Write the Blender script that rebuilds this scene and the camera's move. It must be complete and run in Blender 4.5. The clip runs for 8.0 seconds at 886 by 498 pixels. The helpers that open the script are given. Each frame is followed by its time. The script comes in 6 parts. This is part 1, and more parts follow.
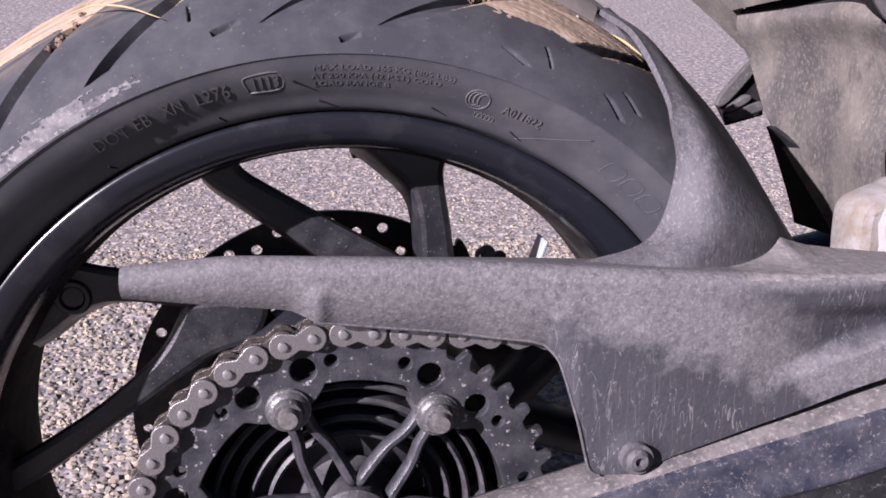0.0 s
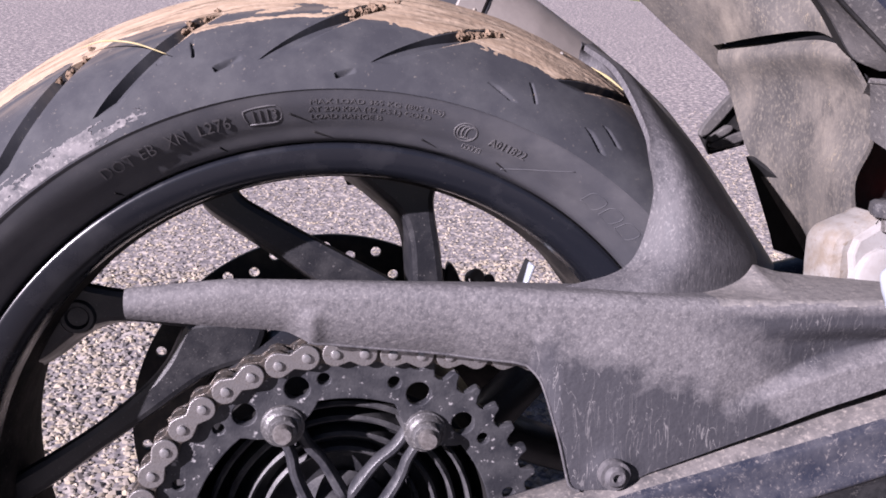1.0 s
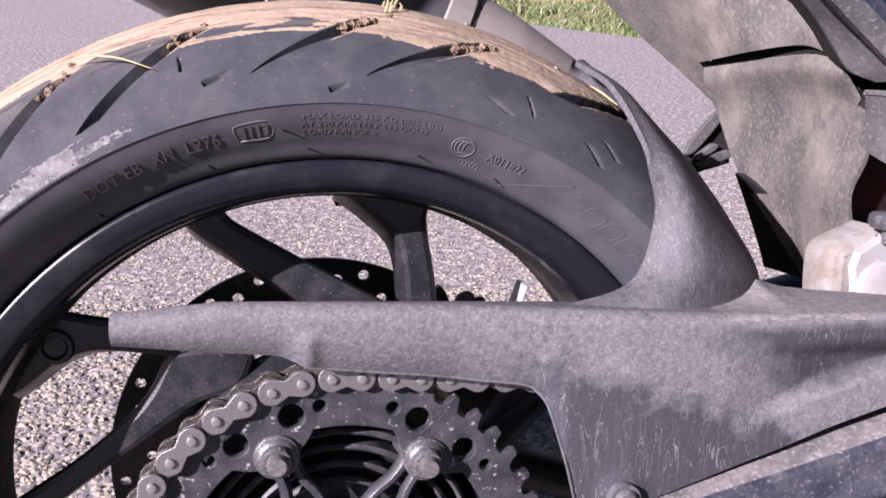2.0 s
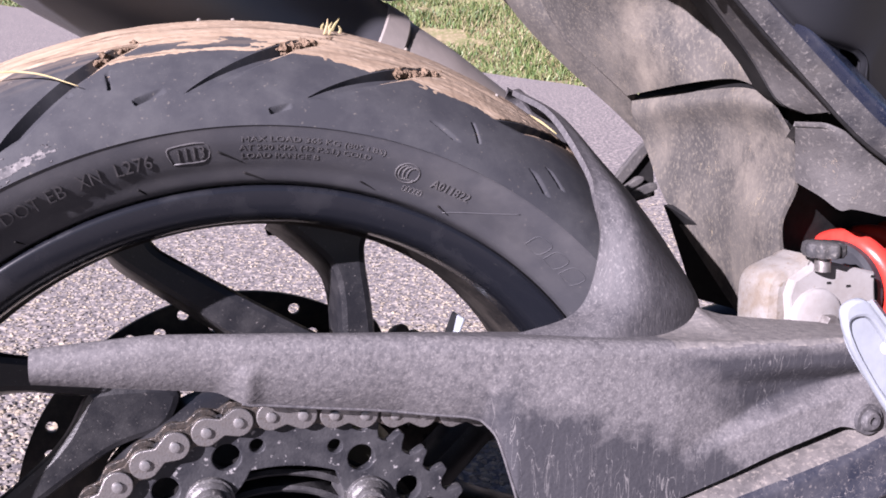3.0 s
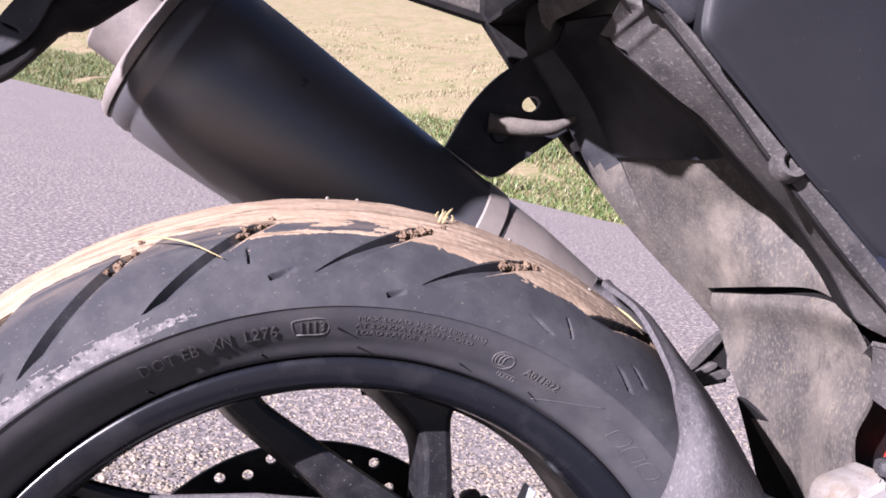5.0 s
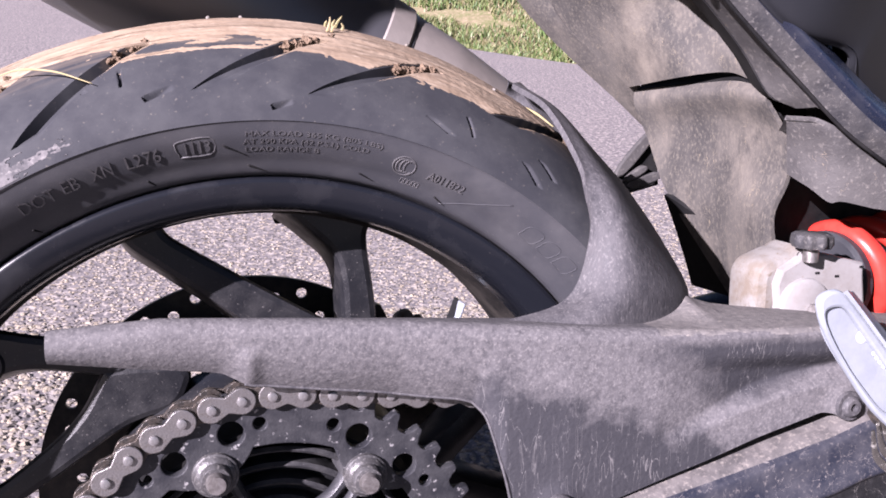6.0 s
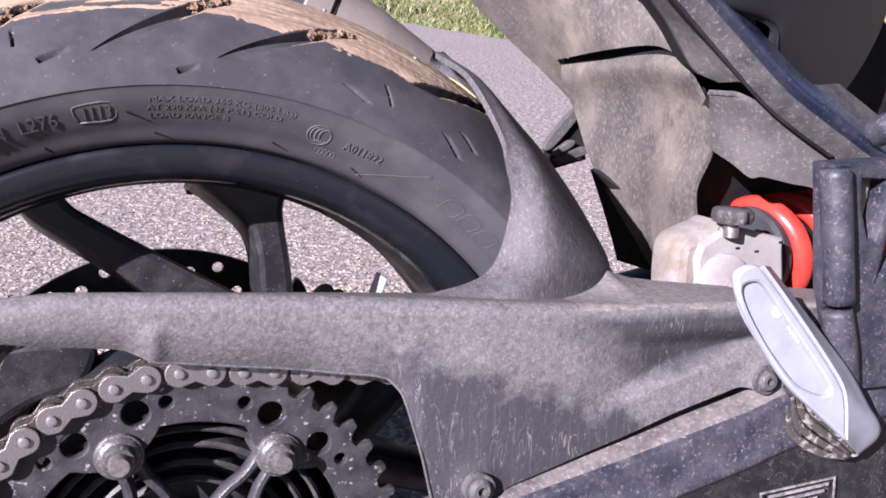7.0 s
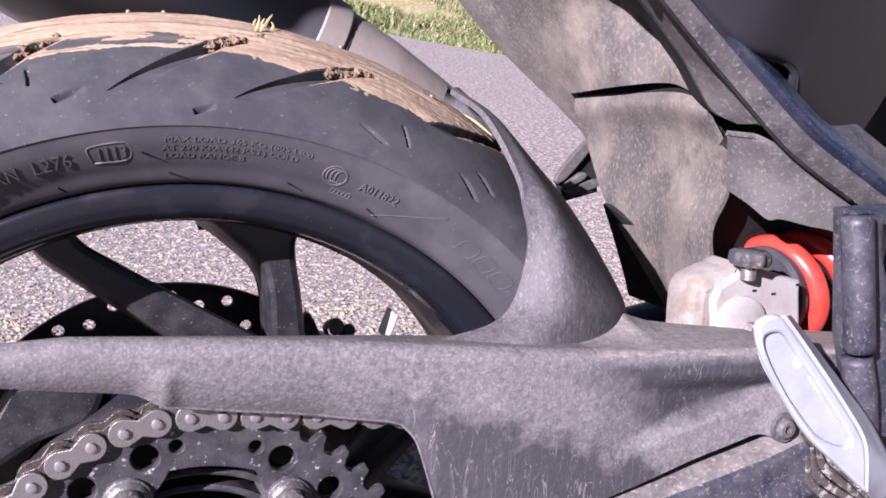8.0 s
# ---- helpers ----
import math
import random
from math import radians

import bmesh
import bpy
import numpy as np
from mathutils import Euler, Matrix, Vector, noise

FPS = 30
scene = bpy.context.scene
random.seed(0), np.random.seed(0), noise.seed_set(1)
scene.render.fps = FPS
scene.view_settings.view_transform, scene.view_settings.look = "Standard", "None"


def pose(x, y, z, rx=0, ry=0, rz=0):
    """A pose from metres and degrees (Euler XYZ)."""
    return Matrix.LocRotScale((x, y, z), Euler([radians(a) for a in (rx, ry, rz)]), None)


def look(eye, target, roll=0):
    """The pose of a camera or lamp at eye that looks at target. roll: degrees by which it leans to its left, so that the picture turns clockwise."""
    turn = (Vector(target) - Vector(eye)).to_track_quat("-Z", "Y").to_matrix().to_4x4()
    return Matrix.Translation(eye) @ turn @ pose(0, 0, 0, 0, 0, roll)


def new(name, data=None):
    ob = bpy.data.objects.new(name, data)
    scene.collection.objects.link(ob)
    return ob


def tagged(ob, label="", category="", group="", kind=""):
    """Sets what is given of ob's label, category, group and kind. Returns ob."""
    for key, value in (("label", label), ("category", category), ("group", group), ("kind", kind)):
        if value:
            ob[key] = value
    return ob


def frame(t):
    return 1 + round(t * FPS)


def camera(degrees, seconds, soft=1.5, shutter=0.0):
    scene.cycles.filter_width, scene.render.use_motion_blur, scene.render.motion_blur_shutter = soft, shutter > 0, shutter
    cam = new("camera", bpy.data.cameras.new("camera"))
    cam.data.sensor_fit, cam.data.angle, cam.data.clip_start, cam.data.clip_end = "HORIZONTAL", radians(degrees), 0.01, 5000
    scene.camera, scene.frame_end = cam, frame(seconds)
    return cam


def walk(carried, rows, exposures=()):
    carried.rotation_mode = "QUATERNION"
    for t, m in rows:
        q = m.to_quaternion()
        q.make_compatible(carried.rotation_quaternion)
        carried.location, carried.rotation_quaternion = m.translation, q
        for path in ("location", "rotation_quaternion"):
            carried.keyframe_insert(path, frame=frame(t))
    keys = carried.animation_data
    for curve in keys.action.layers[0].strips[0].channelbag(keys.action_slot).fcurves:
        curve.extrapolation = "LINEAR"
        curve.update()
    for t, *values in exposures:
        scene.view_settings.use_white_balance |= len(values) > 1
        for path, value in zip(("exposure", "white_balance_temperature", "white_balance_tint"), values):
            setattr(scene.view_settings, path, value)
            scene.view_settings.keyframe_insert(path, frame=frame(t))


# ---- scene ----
# The rear of a motorcycle that leans on its side stand, beside a country road.
# BIKE carries its own frame (x forwards, y to its left, z up along the wheel) into the world.
cam = camera(52.14, 8.0, soft=1.75)
LEAN = 8.55
BIKE = pose(0, 0, 0.008, -LEAN, 0, 0)
AXLE = 0.31
# t, place in the bike's frame, yaw, pitch, roll
ROWS = [
    (0.0, -0.0273, -0.5625, 0.5887, -9.54, -14.27, 0.52),
    (0.5, -0.0237, -0.5835, 0.5947, -9.71, -13.58, 1.07),
    (1.0, -0.0261, -0.5867, 0.5979, -9.66, -13.05, 0.98),
    (2.3, -0.0505, -0.5580, 0.5799, -13.77, -10.05, 0.55),
    (2.5, -0.0558, -0.5519, 0.5767, -15.15, -9.40, 0.65),
    (3.0, -0.0603, -0.5481, 0.5778, -18.22, -8.38, 1.34),
    (3.5, -0.0718, -0.5463, 0.5921, -18.89, -5.99, 4.36),
    (4.0, -0.1003, -0.5584, 0.6103, -15.62, -1.85, 7.63),
    (4.2, -0.1095, -0.5623, 0.6184, -14.39, -0.69, 8.49),
    (5.3, -0.0831, -0.5774, 0.6124, -14.58, -1.31, 5.22),
    (5.5, -0.0727, -0.5749, 0.6050, -15.13, -3.44, 3.86),
    (6.0, -0.0502, -0.5735, 0.5857, -16.54, -9.57, 1.46),
    (6.5, -0.0404, -0.5693, 0.5836, -19.05, -11.10, 1.93),
    (7.0, -0.0347, -0.5646, 0.5820, -20.49, -10.94, 2.43),
    (7.5, -0.0317, -0.5580, 0.5861, -20.17, -10.45, 2.73),
    (8.0, -0.0404, -0.5526, 0.5961, -20.47, -10.11, 3.14),
]
walk(cam, [(t, BIKE @ pose(x, y, z, 90 + pitch, 0, yaw) @ pose(0, 0, 0, 0, 0, roll))
           for t, x, y, z, yaw, pitch, roll in ROWS],
     [(t, e, 5950, 33) for t, e in ((0.0, 2.08), (1.0, 2.21), (2.5, 2.33), (4.0, 2.44), (5.5, 2.45), (6.0, 2.41), (7.0, 2.4), (8.0, 2.45))])

# ---- world and light ----
SUN_DIR = Vector((1.42, 0.888, -0.8215)).normalized()      # the way the rays go
world = bpy.data.worlds.new("sky")
scene.world = world
world.use_nodes = True
sky = world.node_tree.nodes.new("ShaderNodeTexSky")
sky.sky_type, sky.sun_disc = "NISHITA", False
sky.sun_elevation = math.asin(-SUN_DIR.z)
sky.sun_rotation = math.atan2(-SUN_DIR.x, -SUN_DIR.y)
world.node_tree.nodes["Background"].inputs["Strength"].default_value = 0.016
world.node_tree.links.new(sky.outputs[0], world.node_tree.nodes["Background"].inputs["Color"])
sun = new("sun", bpy.data.lights.new("sun", "SUN"))
sun.data.energy, sun.data.angle, sun.data.color = 5.0, radians(0.55), (1.0, 0.95, 0.88)
sun.matrix_world = look((-4, -3, 5), Vector((-4, -3, 5)) + SUN_DIR)


# ---- materials ----
def material(name, base, rough=0.6, metal=0.0, second=None, scale=60.0, mix=(0.4, 0.65), fine=None, fine_scale=900.0,
             fine_mix=(0.55, 0.7), bump=0.2, bump_scale=400.0, stretch=(1, 1, 1), rough2=None,
             third=None, third_scale=9.0, third_mix=(0.5, 0.7), fibre=None, fibre_scale=150.0, fibre_width=0.012, fibre_mix=(0.45, 0.6), spec=0.26, worn=None, zone_tint=None, film=None, fibre_stretch=(1, 1, 1)):
    """A surface of base, with patches of second at one scale and specks of fine at another, a third broad tone, and grain in the bump."""
    mat = bpy.data.materials.new(name)
    mat.use_nodes = True
    nt = mat.node_tree
    n, l = nt.nodes, nt.links
    bsdf = n["Principled BSDF"]
    co = n.new("ShaderNodeTexCoord")
    mp = n.new("ShaderNodeMapping")
    mp.inputs["Scale"].default_value = stretch
    l.new(co.outputs["Object"], mp.inputs["Vector"])

    def patches(sc, lo, hi, detail=6.0, rough_=0.65):
        t = n.new("ShaderNodeTexNoise")
        t.inputs["Scale"].default_value, t.inputs["Detail"].default_value, t.inputs["Roughness"].default_value = sc, detail, rough_
        l.new(mp.outputs["Vector"], t.inputs["Vector"])
        r = n.new("ShaderNodeMapRange")
        r.inputs["From Min"].default_value, r.inputs["From Max"].default_value = lo, hi
        l.new(t.outputs["Fac"], r.inputs["Value"])
        return r.outputs["Result"]

    def blend(fac, a, b):
        m = n.new("ShaderNodeMix")
        m.data_type = "RGBA"
        if isinstance(a, tuple):
            m.inputs["A"].default_value = (*a, 1)
        else:
            l.new(a, m.inputs["A"])
        m.inputs["B"].default_value = (*b, 1)
        l.new(fac, m.inputs["Factor"])
        return m.outputs["Result"]
    colour = base
    facs = []
    if third:
        colour = blend(patches(third_scale, *third_mix), colour, third)
    if second:
        f = patches(scale, *mix)
        facs.append(f)
        colour = blend(f, colour, second)
    if fine:
        f = patches(fine_scale, *fine_mix, 3.0)
        facs.append(f)
        colour = blend(f, colour, fine)
    zone = None
    if worn:                                   # darker zones of the bike's x and z, with ragged edges
        sep = n.new("ShaderNodeSeparateXYZ")
        l.new(co.outputs["Object"], sep.inputs[0])
        slope = n.new("ShaderNodeMath")                    # height over the slanted ledge
        slope.operation, slope.inputs[1].default_value = "MULTIPLY_ADD", -0.33
        l.new(sep.outputs["X"], slope.inputs[0])
        l.new(sep.outputs["Z"], slope.inputs[2])
        fall = n.new("ShaderNodeMath")                     # height over a line that falls to the front
        fall.operation, fall.inputs[1].default_value = "MULTIPLY_ADD", 0.3
        l.new(sep.outputs["X"], fall.inputs[0])
        l.new(sep.outputs["Z"], fall.inputs[2])
        steep = n.new("ShaderNodeMath")                    # height over a line that falls steeply
        steep.operation, steep.inputs[1].default_value = "MULTIPLY_ADD", 0.73
        l.new(sep.outputs["X"], steep.inputs[0])
        l.new(sep.outputs["Z"], steep.inputs[2])
        rag = patches(60.0, 0.28, 0.72)
        for over_x, over_z, over_ledge, over_fall, over_steep in worn:
            mask = None
            for value, limits, wob in ((sep.outputs["X"], over_x, 0.02), (sep.outputs["Z"], over_z, 0.006), (slope.outputs[0], over_ledge, 0.004), (fall.outputs[0], over_fall, 0.03), (steep.outputs[0], over_steep, 0.03)):
                if not limits:
                    continue
                w = n.new("ShaderNodeMath")
                w.operation, w.inputs[1].default_value = "MULTIPLY_ADD", wob
                l.new(rag, w.inputs[0])
                l.new(value, w.inputs[2])
                m = n.new("ShaderNodeMapRange")
                m.inputs["From Min"].default_value, m.inputs["From Max"].default_value = limits
                l.new(w.outputs[0], m.inputs["Value"])
                if mask:
                    k = n.new("ShaderNodeMath")
                    k.operation = "MULTIPLY"
                    l.new(mask, k.inputs[0])
                    l.new(m.outputs["Result"], k.inputs[1])
                    mask = k.outputs[0]
                else:
                    mask = m.outputs["Result"]
            if zone:
                k = n.new("ShaderNodeMath")
                k.operation = "MAXIMUM"
                l.new(zone, k.inputs[0])
                l.new(mask, k.inputs[1])
                zone = k.outputs[0]
            else:
                zone = mask
        k2 = n.new("ShaderNodeMath")
        k2.operation, k2.inputs[1].default_value = "MULTIPLY", 0.93
        l.new(zone, k2.inputs[0])
        colour = blend(k2.outputs[0], colour, zone_tint)
    if film:                                   # a film of dried mud that fades out from the tyre's middle, in streaks
        y0, y1, tint = film
        sep = n.new("ShaderNodeSeparateXYZ")
        l.new(co.outputs["Object"], sep.inputs[0])
        ab = n.new("ShaderNodeMath")
        ab.operation = "ABSOLUTE"
        l.new(sep.outputs["Y"], ab.inputs[0])
        m = n.new("ShaderNodeMapRange")
        m.inputs["From Min"].default_value, m.inputs["From Max"].default_value = y1, y0
        l.new(ab.outputs[0], m.inputs["Value"])
        mp2 = n.new("ShaderNodeMapping")
        mp2.inputs["Scale"].default_value = (0.35, 5, 0.35)
        l.new(co.outputs["Object"], mp2.inputs["Vector"])
        t = n.new("ShaderNodeTexNoise")
        t.inputs["Scale"].default_value, t.inputs["Detail"].default_value = 60.0, 6.0
        l.new(mp2.outputs["Vector"], t.inputs["Vector"])
        r = n.new("ShaderNodeMapRange")
        r.inputs["From Min"].default_value, r.inputs["From Max"].default_value = 0.4, 0.62
        l.new(t.outputs["Fac"], r.inputs["Value"])
        k = n.new("ShaderNodeMath")
        k.operation = "MULTIPLY"
        l.new(m.outputs["Result"], k.inputs[0])
        l.new(r.outputs["Result"], k.inputs[1])
        colour = blend(k.outputs[0], colour, tint)
    if fibre:                                  # thin light scratches and dried grass fibres, in patches
        t = n.new("ShaderNodeTexNoise")
        t.inputs["Scale"].default_value, t.inputs["Detail"].default_value, t.inputs["Distortion"].default_value = fibre_scale, 2.0, 0.6
        mp3 = n.new("ShaderNodeMapping")
        mp3.inputs["Scale"].default_value = fibre_stretch
        l.new(co.outputs["Object"], mp3.inputs["Vector"])
        l.new(mp3.outputs["Vector"], t.inputs["Vector"])
        d = n.new("ShaderNodeMath")
        d.operation = "SUBTRACT"
        l.new(t.outputs["Fac"], d.inputs[0])
        d.inputs[1].default_value = 0.5
        ab = n.new("ShaderNodeMath")
        ab.operation = "ABSOLUTE"
        l.new(d.outputs[0], ab.inputs[0])
        thin = n.new("ShaderNodeMapRange")
        thin.inputs["From Min"].default_value, thin.inputs["From Max"].default_value = fibre_width, fibre_width * 0.3
        l.new(ab.outputs[0], thin.inputs["Value"])
        both = n.new("ShaderNodeMath")
        both.operation = "MULTIPLY"
        l.new(thin.outputs["Result"], both.inputs[0])
        l.new(patches(70.0, *fibre_mix), both.inputs[1])
        strength = both.outputs[0]
        if zone:                               # most of the fibres cling to the darker zones
            lift = n.new("ShaderNodeMapRange")
            lift.inputs["To Min"].default_value = 0.12
            l.new(zone, lift.inputs["Value"])
            gate = n.new("ShaderNodeMath")
            gate.operation = "MULTIPLY"
            l.new(strength, gate.inputs[0])
            l.new(lift.outputs["Result"], gate.inputs[1])
            strength = gate.outputs[0]
        colour = blend(strength, colour, fibre)
    if isinstance(colour, tuple):
        bsdf.inputs["Base Color"].default_value = (*colour, 1)
    else:
        l.new(colour, bsdf.inputs["Base Color"])
    bsdf.inputs["Metallic"].default_value = metal
    bsdf.inputs["Specular IOR Level"].default_value = spec
    if rough2 is not None and facs:
        m = n.new("ShaderNodeMapRange")
        m.inputs["To Min"].default_value, m.inputs["To Max"].default_value = rough, rough2
        l.new(facs[0], m.inputs["Value"])
        l.new(m.outputs["Result"], bsdf.inputs["Roughness"])
    else:
        bsdf.inputs["Roughness"].default_value = rough
    if bump:
        t = n.new("ShaderNodeTexNoise")
        t.inputs["Scale"].default_value, t.inputs["Detail"].default_value = bump_scale, 5.0
        l.new(mp.outputs["Vector"], t.inputs["Vector"])
        b = n.new("ShaderNodeBump")
        b.inputs["Strength"].default_value, b.inputs["Distance"].default_value = bump, 0.001
        l.new(t.outputs["Fac"], b.inputs["Height"])
        l.new(b.outputs["Normal"], bsdf.inputs["Normal"])
    return mat


RUBBER = material("tyre_rubber", (0.024, 0.025, 0.029), 0.75, spec=0.08, second=(0.038, 0.039, 0.042), scale=38, mix=(0.42, 0.7), fine=(0.075, 0.07, 0.064), fine_scale=420,
                  fine_mix=(0.64, 0.74), bump=0.12, bump_scale=1500, third=(0.032, 0.033, 0.037), third_scale=14, film=(0.03, 0.066, (0.12, 0.095, 0.074)))
SIDEWALL = material("sidewall_rubber", (0.029, 0.0298, 0.034), 0.47, spec=0.36, second=(0.045, 0.045, 0.048), scale=30, mix=(0.42, 0.7), fine=(0.07, 0.066, 0.065), fine_scale=460,
                    fine_mix=(0.66, 0.76), bump=0.1, bump_scale=1500, third=(0.034, 0.0338, 0.037), third_scale=12)
LETTER = material("raised_lettering", (0.044, 0.0432, 0.046), 0.5, second=(0.062, 0.06, 0.061), scale=200, bump=0.1)
MUD = material("dried_mud", (0.185, 0.139, 0.098), 0.95, second=(0.125, 0.09, 0.062), scale=46, mix=(0.44, 0.66), fine=(0.222, 0.176, 0.131), fine_scale=150,
               fine_mix=(0.48, 0.74), bump=0.6, bump_scale=300, stretch=(0.4, 2.8, 0.4), third=(0.16, 0.117, 0.08), third_scale=26,
               fibre=(0.07, 0.05, 0.034), fibre_scale=26, fibre_width=0.03, fibre_stretch=(0.2, 6, 0.2), fibre_mix=(0.44, 0.58))
SOIL_CLOD = material("soil_clod", (0.066, 0.044, 0.028), 1.0, second=(0.12, 0.085, 0.058), scale=160, bump=1.0, bump_scale=500)
RIM_BLACK = material("black_rim_paint", (0.0055, 0.0062, 0.0086), 0.25, spec=0.36, second=(0.014, 0.0145, 0.017), scale=25, mix=(0.5, 0.75), fine=(0.05, 0.047, 0.045), fine_scale=460,
                     fine_mix=(0.7, 0.77), bump=0.04, rough2=0.42)
RIM_INNER = material("dusty_rim_inside", (0.009, 0.0086, 0.0088), 0.8, spec=0.03, second=(0.04, 0.0355, 0.0315), scale=30, mix=(0.4, 0.75), fine=(0.07, 0.06, 0.052), fine_scale=460, fine_mix=(0.6, 0.75), bump=0.15)
SPOKE_GREY = material("spoke_paint", (0.0075, 0.0078, 0.0095), 0.34, spec=0.36, second=(0.0145, 0.0143, 0.0155), scale=45, mix=(0.42, 0.72), fine=(0.07, 0.066, 0.064), fine_scale=600,
                      fine_mix=(0.64, 0.74), bump=0.15, bump_scale=700, rough2=0.6)
# two darker zones: the stained lower flap, and the recess under the ridge
DUSTY = material("dusty_plastic", (0.05, 0.0485, 0.0515), 0.6, spec=0.18, second=(0.083, 0.0795, 0.082), scale=260, mix=(0.32, 0.72), fine=(0.122, 0.116, 0.115), fine_scale=620,
                 fine_mix=(0.5, 0.8), bump=0.4, bump_scale=420, rough2=0.85, third=(0.033, 0.0325, 0.036), third_scale=11, third_mix=(0.42, 0.72),
                 fibre=(0.084, 0.081, 0.082), fibre_scale=130, fibre_width=0.011, fibre_stretch=(1.9, 1, 0.32), fibre_mix=(0.34, 0.58),
                 worn=[((0.095, 0.115), None, None, (0.493, 0.477), None), ((0.195, 0.21), (0.4615, 0.4555), (0.334, 0.341), None, (0.6, 0.627))], zone_tint=(0.018, 0.0182, 0.0218))
DUSTY_DECK = material("dusty_deck", (0.075, 0.0715, 0.071), 0.75, spec=0.15, second=(0.125, 0.117, 0.112), scale=190, mix=(0.35, 0.7), fine=(0.17, 0.155, 0.14), fine_scale=420, fine_mix=(0.55, 0.78), bump=0.4,
                      bump_scale=420, third=(0.055, 0.0525, 0.0535), third_scale=40, third_mix=(0.45, 0.65))
DUSTY_FIN = material("dusty_fin", (0.0315, 0.031, 0.0345), 0.55, spec=0.2, second=(0.058, 0.0558, 0.0585), scale=150, mix=(0.32, 0.72), fine=(0.105, 0.1, 0.1), fine_scale=560,
                     fine_mix=(0.54, 0.8), bump=0.35, bump_scale=420, rough2=0.8, third=(0.026, 0.0255, 0.028), third_scale=12, third_mix=(0.42, 0.72), stretch=(1.3, 1.3, 0.6))
RAIL = material("dusty_black_rail", (0.0185, 0.0188, 0.0215), 0.45, spec=0.2, second=(0.044, 0.0425, 0.0425), scale=70, mix=(0.36, 0.72), fine=(0.095, 0.09, 0.085), fine_scale=420,
                fine_mix=(0.56, 0.76), bump=0.3, bump_scale=600, rough2=0.7, third=(0.045, 0.0425, 0.04), third_scale=16, third_mix=(0.46, 0.68), fibre=(0.12, 0.11, 0.098), fibre_scale=170, fibre_width=0.006, fibre_mix=(0.52, 0.64))
# the sky's blue sheen on the rail, put into the base colour
RAIL_SHEEN = material("blue_black_sheen", (0.007, 0.0095, 0.0185), 0.24, spec=0.7, second=(0.014, 0.016, 0.023), scale=60, mix=(0.45, 0.72), fine=(0.09, 0.085, 0.082), fine_scale=420,
                      fine_mix=(0.62, 0.78), bump=0.1, bump_scale=600, rough2=0.5)
COVER = material("dusty_inner_cover", (0.02, 0.0194, 0.0204), 0.55, spec=0.2, second=(0.06, 0.057, 0.0555), scale=34, mix=(0.34, 0.74), fine=(0.12, 0.112, 0.102), fine_scale=300,
                 fine_mix=(0.56, 0.8), bump=0.35, bump_scale=600, rough2=0.8, third=(0.045, 0.043, 0.043), third_scale=14, third_mix=(0.4, 0.65), fibre=(0.17, 0.14, 0.1), fibre_scale=120, fibre_width=0.006, fibre_mix=(0.56, 0.66))
FLAP = material("dusty_splash_guard", (0.0275, 0.0265, 0.0265), 0.7, spec=0.15, second=(0.06, 0.0555, 0.051), scale=26, mix=(0.34, 0.7), fine=(0.098, 0.088, 0.073), fine_scale=420,
                fine_mix=(0.5, 0.8), bump=0.35, bump_scale=600, rough2=0.85, third=(0.122, 0.108, 0.091), third_scale=22, third_mix=(0.46, 0.7), stretch=(1, 1, 0.7),
                fibre=(0.15, 0.125, 0.087), fibre_scale=130, fibre_width=0.007, fibre_mix=(0.54, 0.66), fibre_stretch=(1.4, 1.4, 0.6))
NUT = material("dusty_nut_steel", (0.062, 0.061, 0.063), 0.45, 0.4, second=(0.04, 0.0385, 0.039), scale=160, mix=(0.42, 0.66), fine=(0.16, 0.155, 0.15), fine_scale=500, bump=0.3, bump_scale=600)
WEB = material("cast_web", (0.015, 0.0155, 0.0185), 0.4, 0.1, second=(0.034, 0.034, 0.037), scale=90, fine=(0.09, 0.086, 0.086), fine_scale=420, fine_mix=(0.68, 0.76), bump=0.3, bump_scale=500)
ARM = material("swingarm_paint", (0.0115, 0.0132, 0.0205), 0.38, second=(0.034, 0.034, 0.04), scale=60, mix=(0.38, 0.7), fine=(0.099, 0.09, 0.087), fine_scale=420,
               fine_mix=(0.58, 0.78), bump=0.2, bump_scale=500, rough2=0.65, fibre=(0.116, 0.107, 0.104), fibre_scale=150, fibre_width=0.008)
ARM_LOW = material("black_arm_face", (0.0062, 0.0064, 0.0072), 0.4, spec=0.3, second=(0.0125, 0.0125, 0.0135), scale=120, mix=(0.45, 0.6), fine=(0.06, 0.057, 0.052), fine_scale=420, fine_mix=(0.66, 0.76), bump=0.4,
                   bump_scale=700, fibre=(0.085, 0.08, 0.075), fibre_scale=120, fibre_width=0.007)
ARM_DUST = material("dusty_arm_top", (0.036, 0.0342, 0.035), 0.7, second=(0.09, 0.083, 0.08), scale=55, mix=(0.36, 0.66), fine=(0.15, 0.135, 0.122), fine_scale=360,
                    fine_mix=(0.52, 0.76), bump=0.3, bump_scale=450)
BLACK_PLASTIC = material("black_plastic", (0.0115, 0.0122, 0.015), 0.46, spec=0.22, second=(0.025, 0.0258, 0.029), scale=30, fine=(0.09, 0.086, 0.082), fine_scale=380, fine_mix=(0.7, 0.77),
                         bump=0.2, bump_scale=900, fibre=(0.07, 0.068, 0.066), fibre_scale=60, fibre_width=0.004, fibre_mix=(0.6, 0.7))
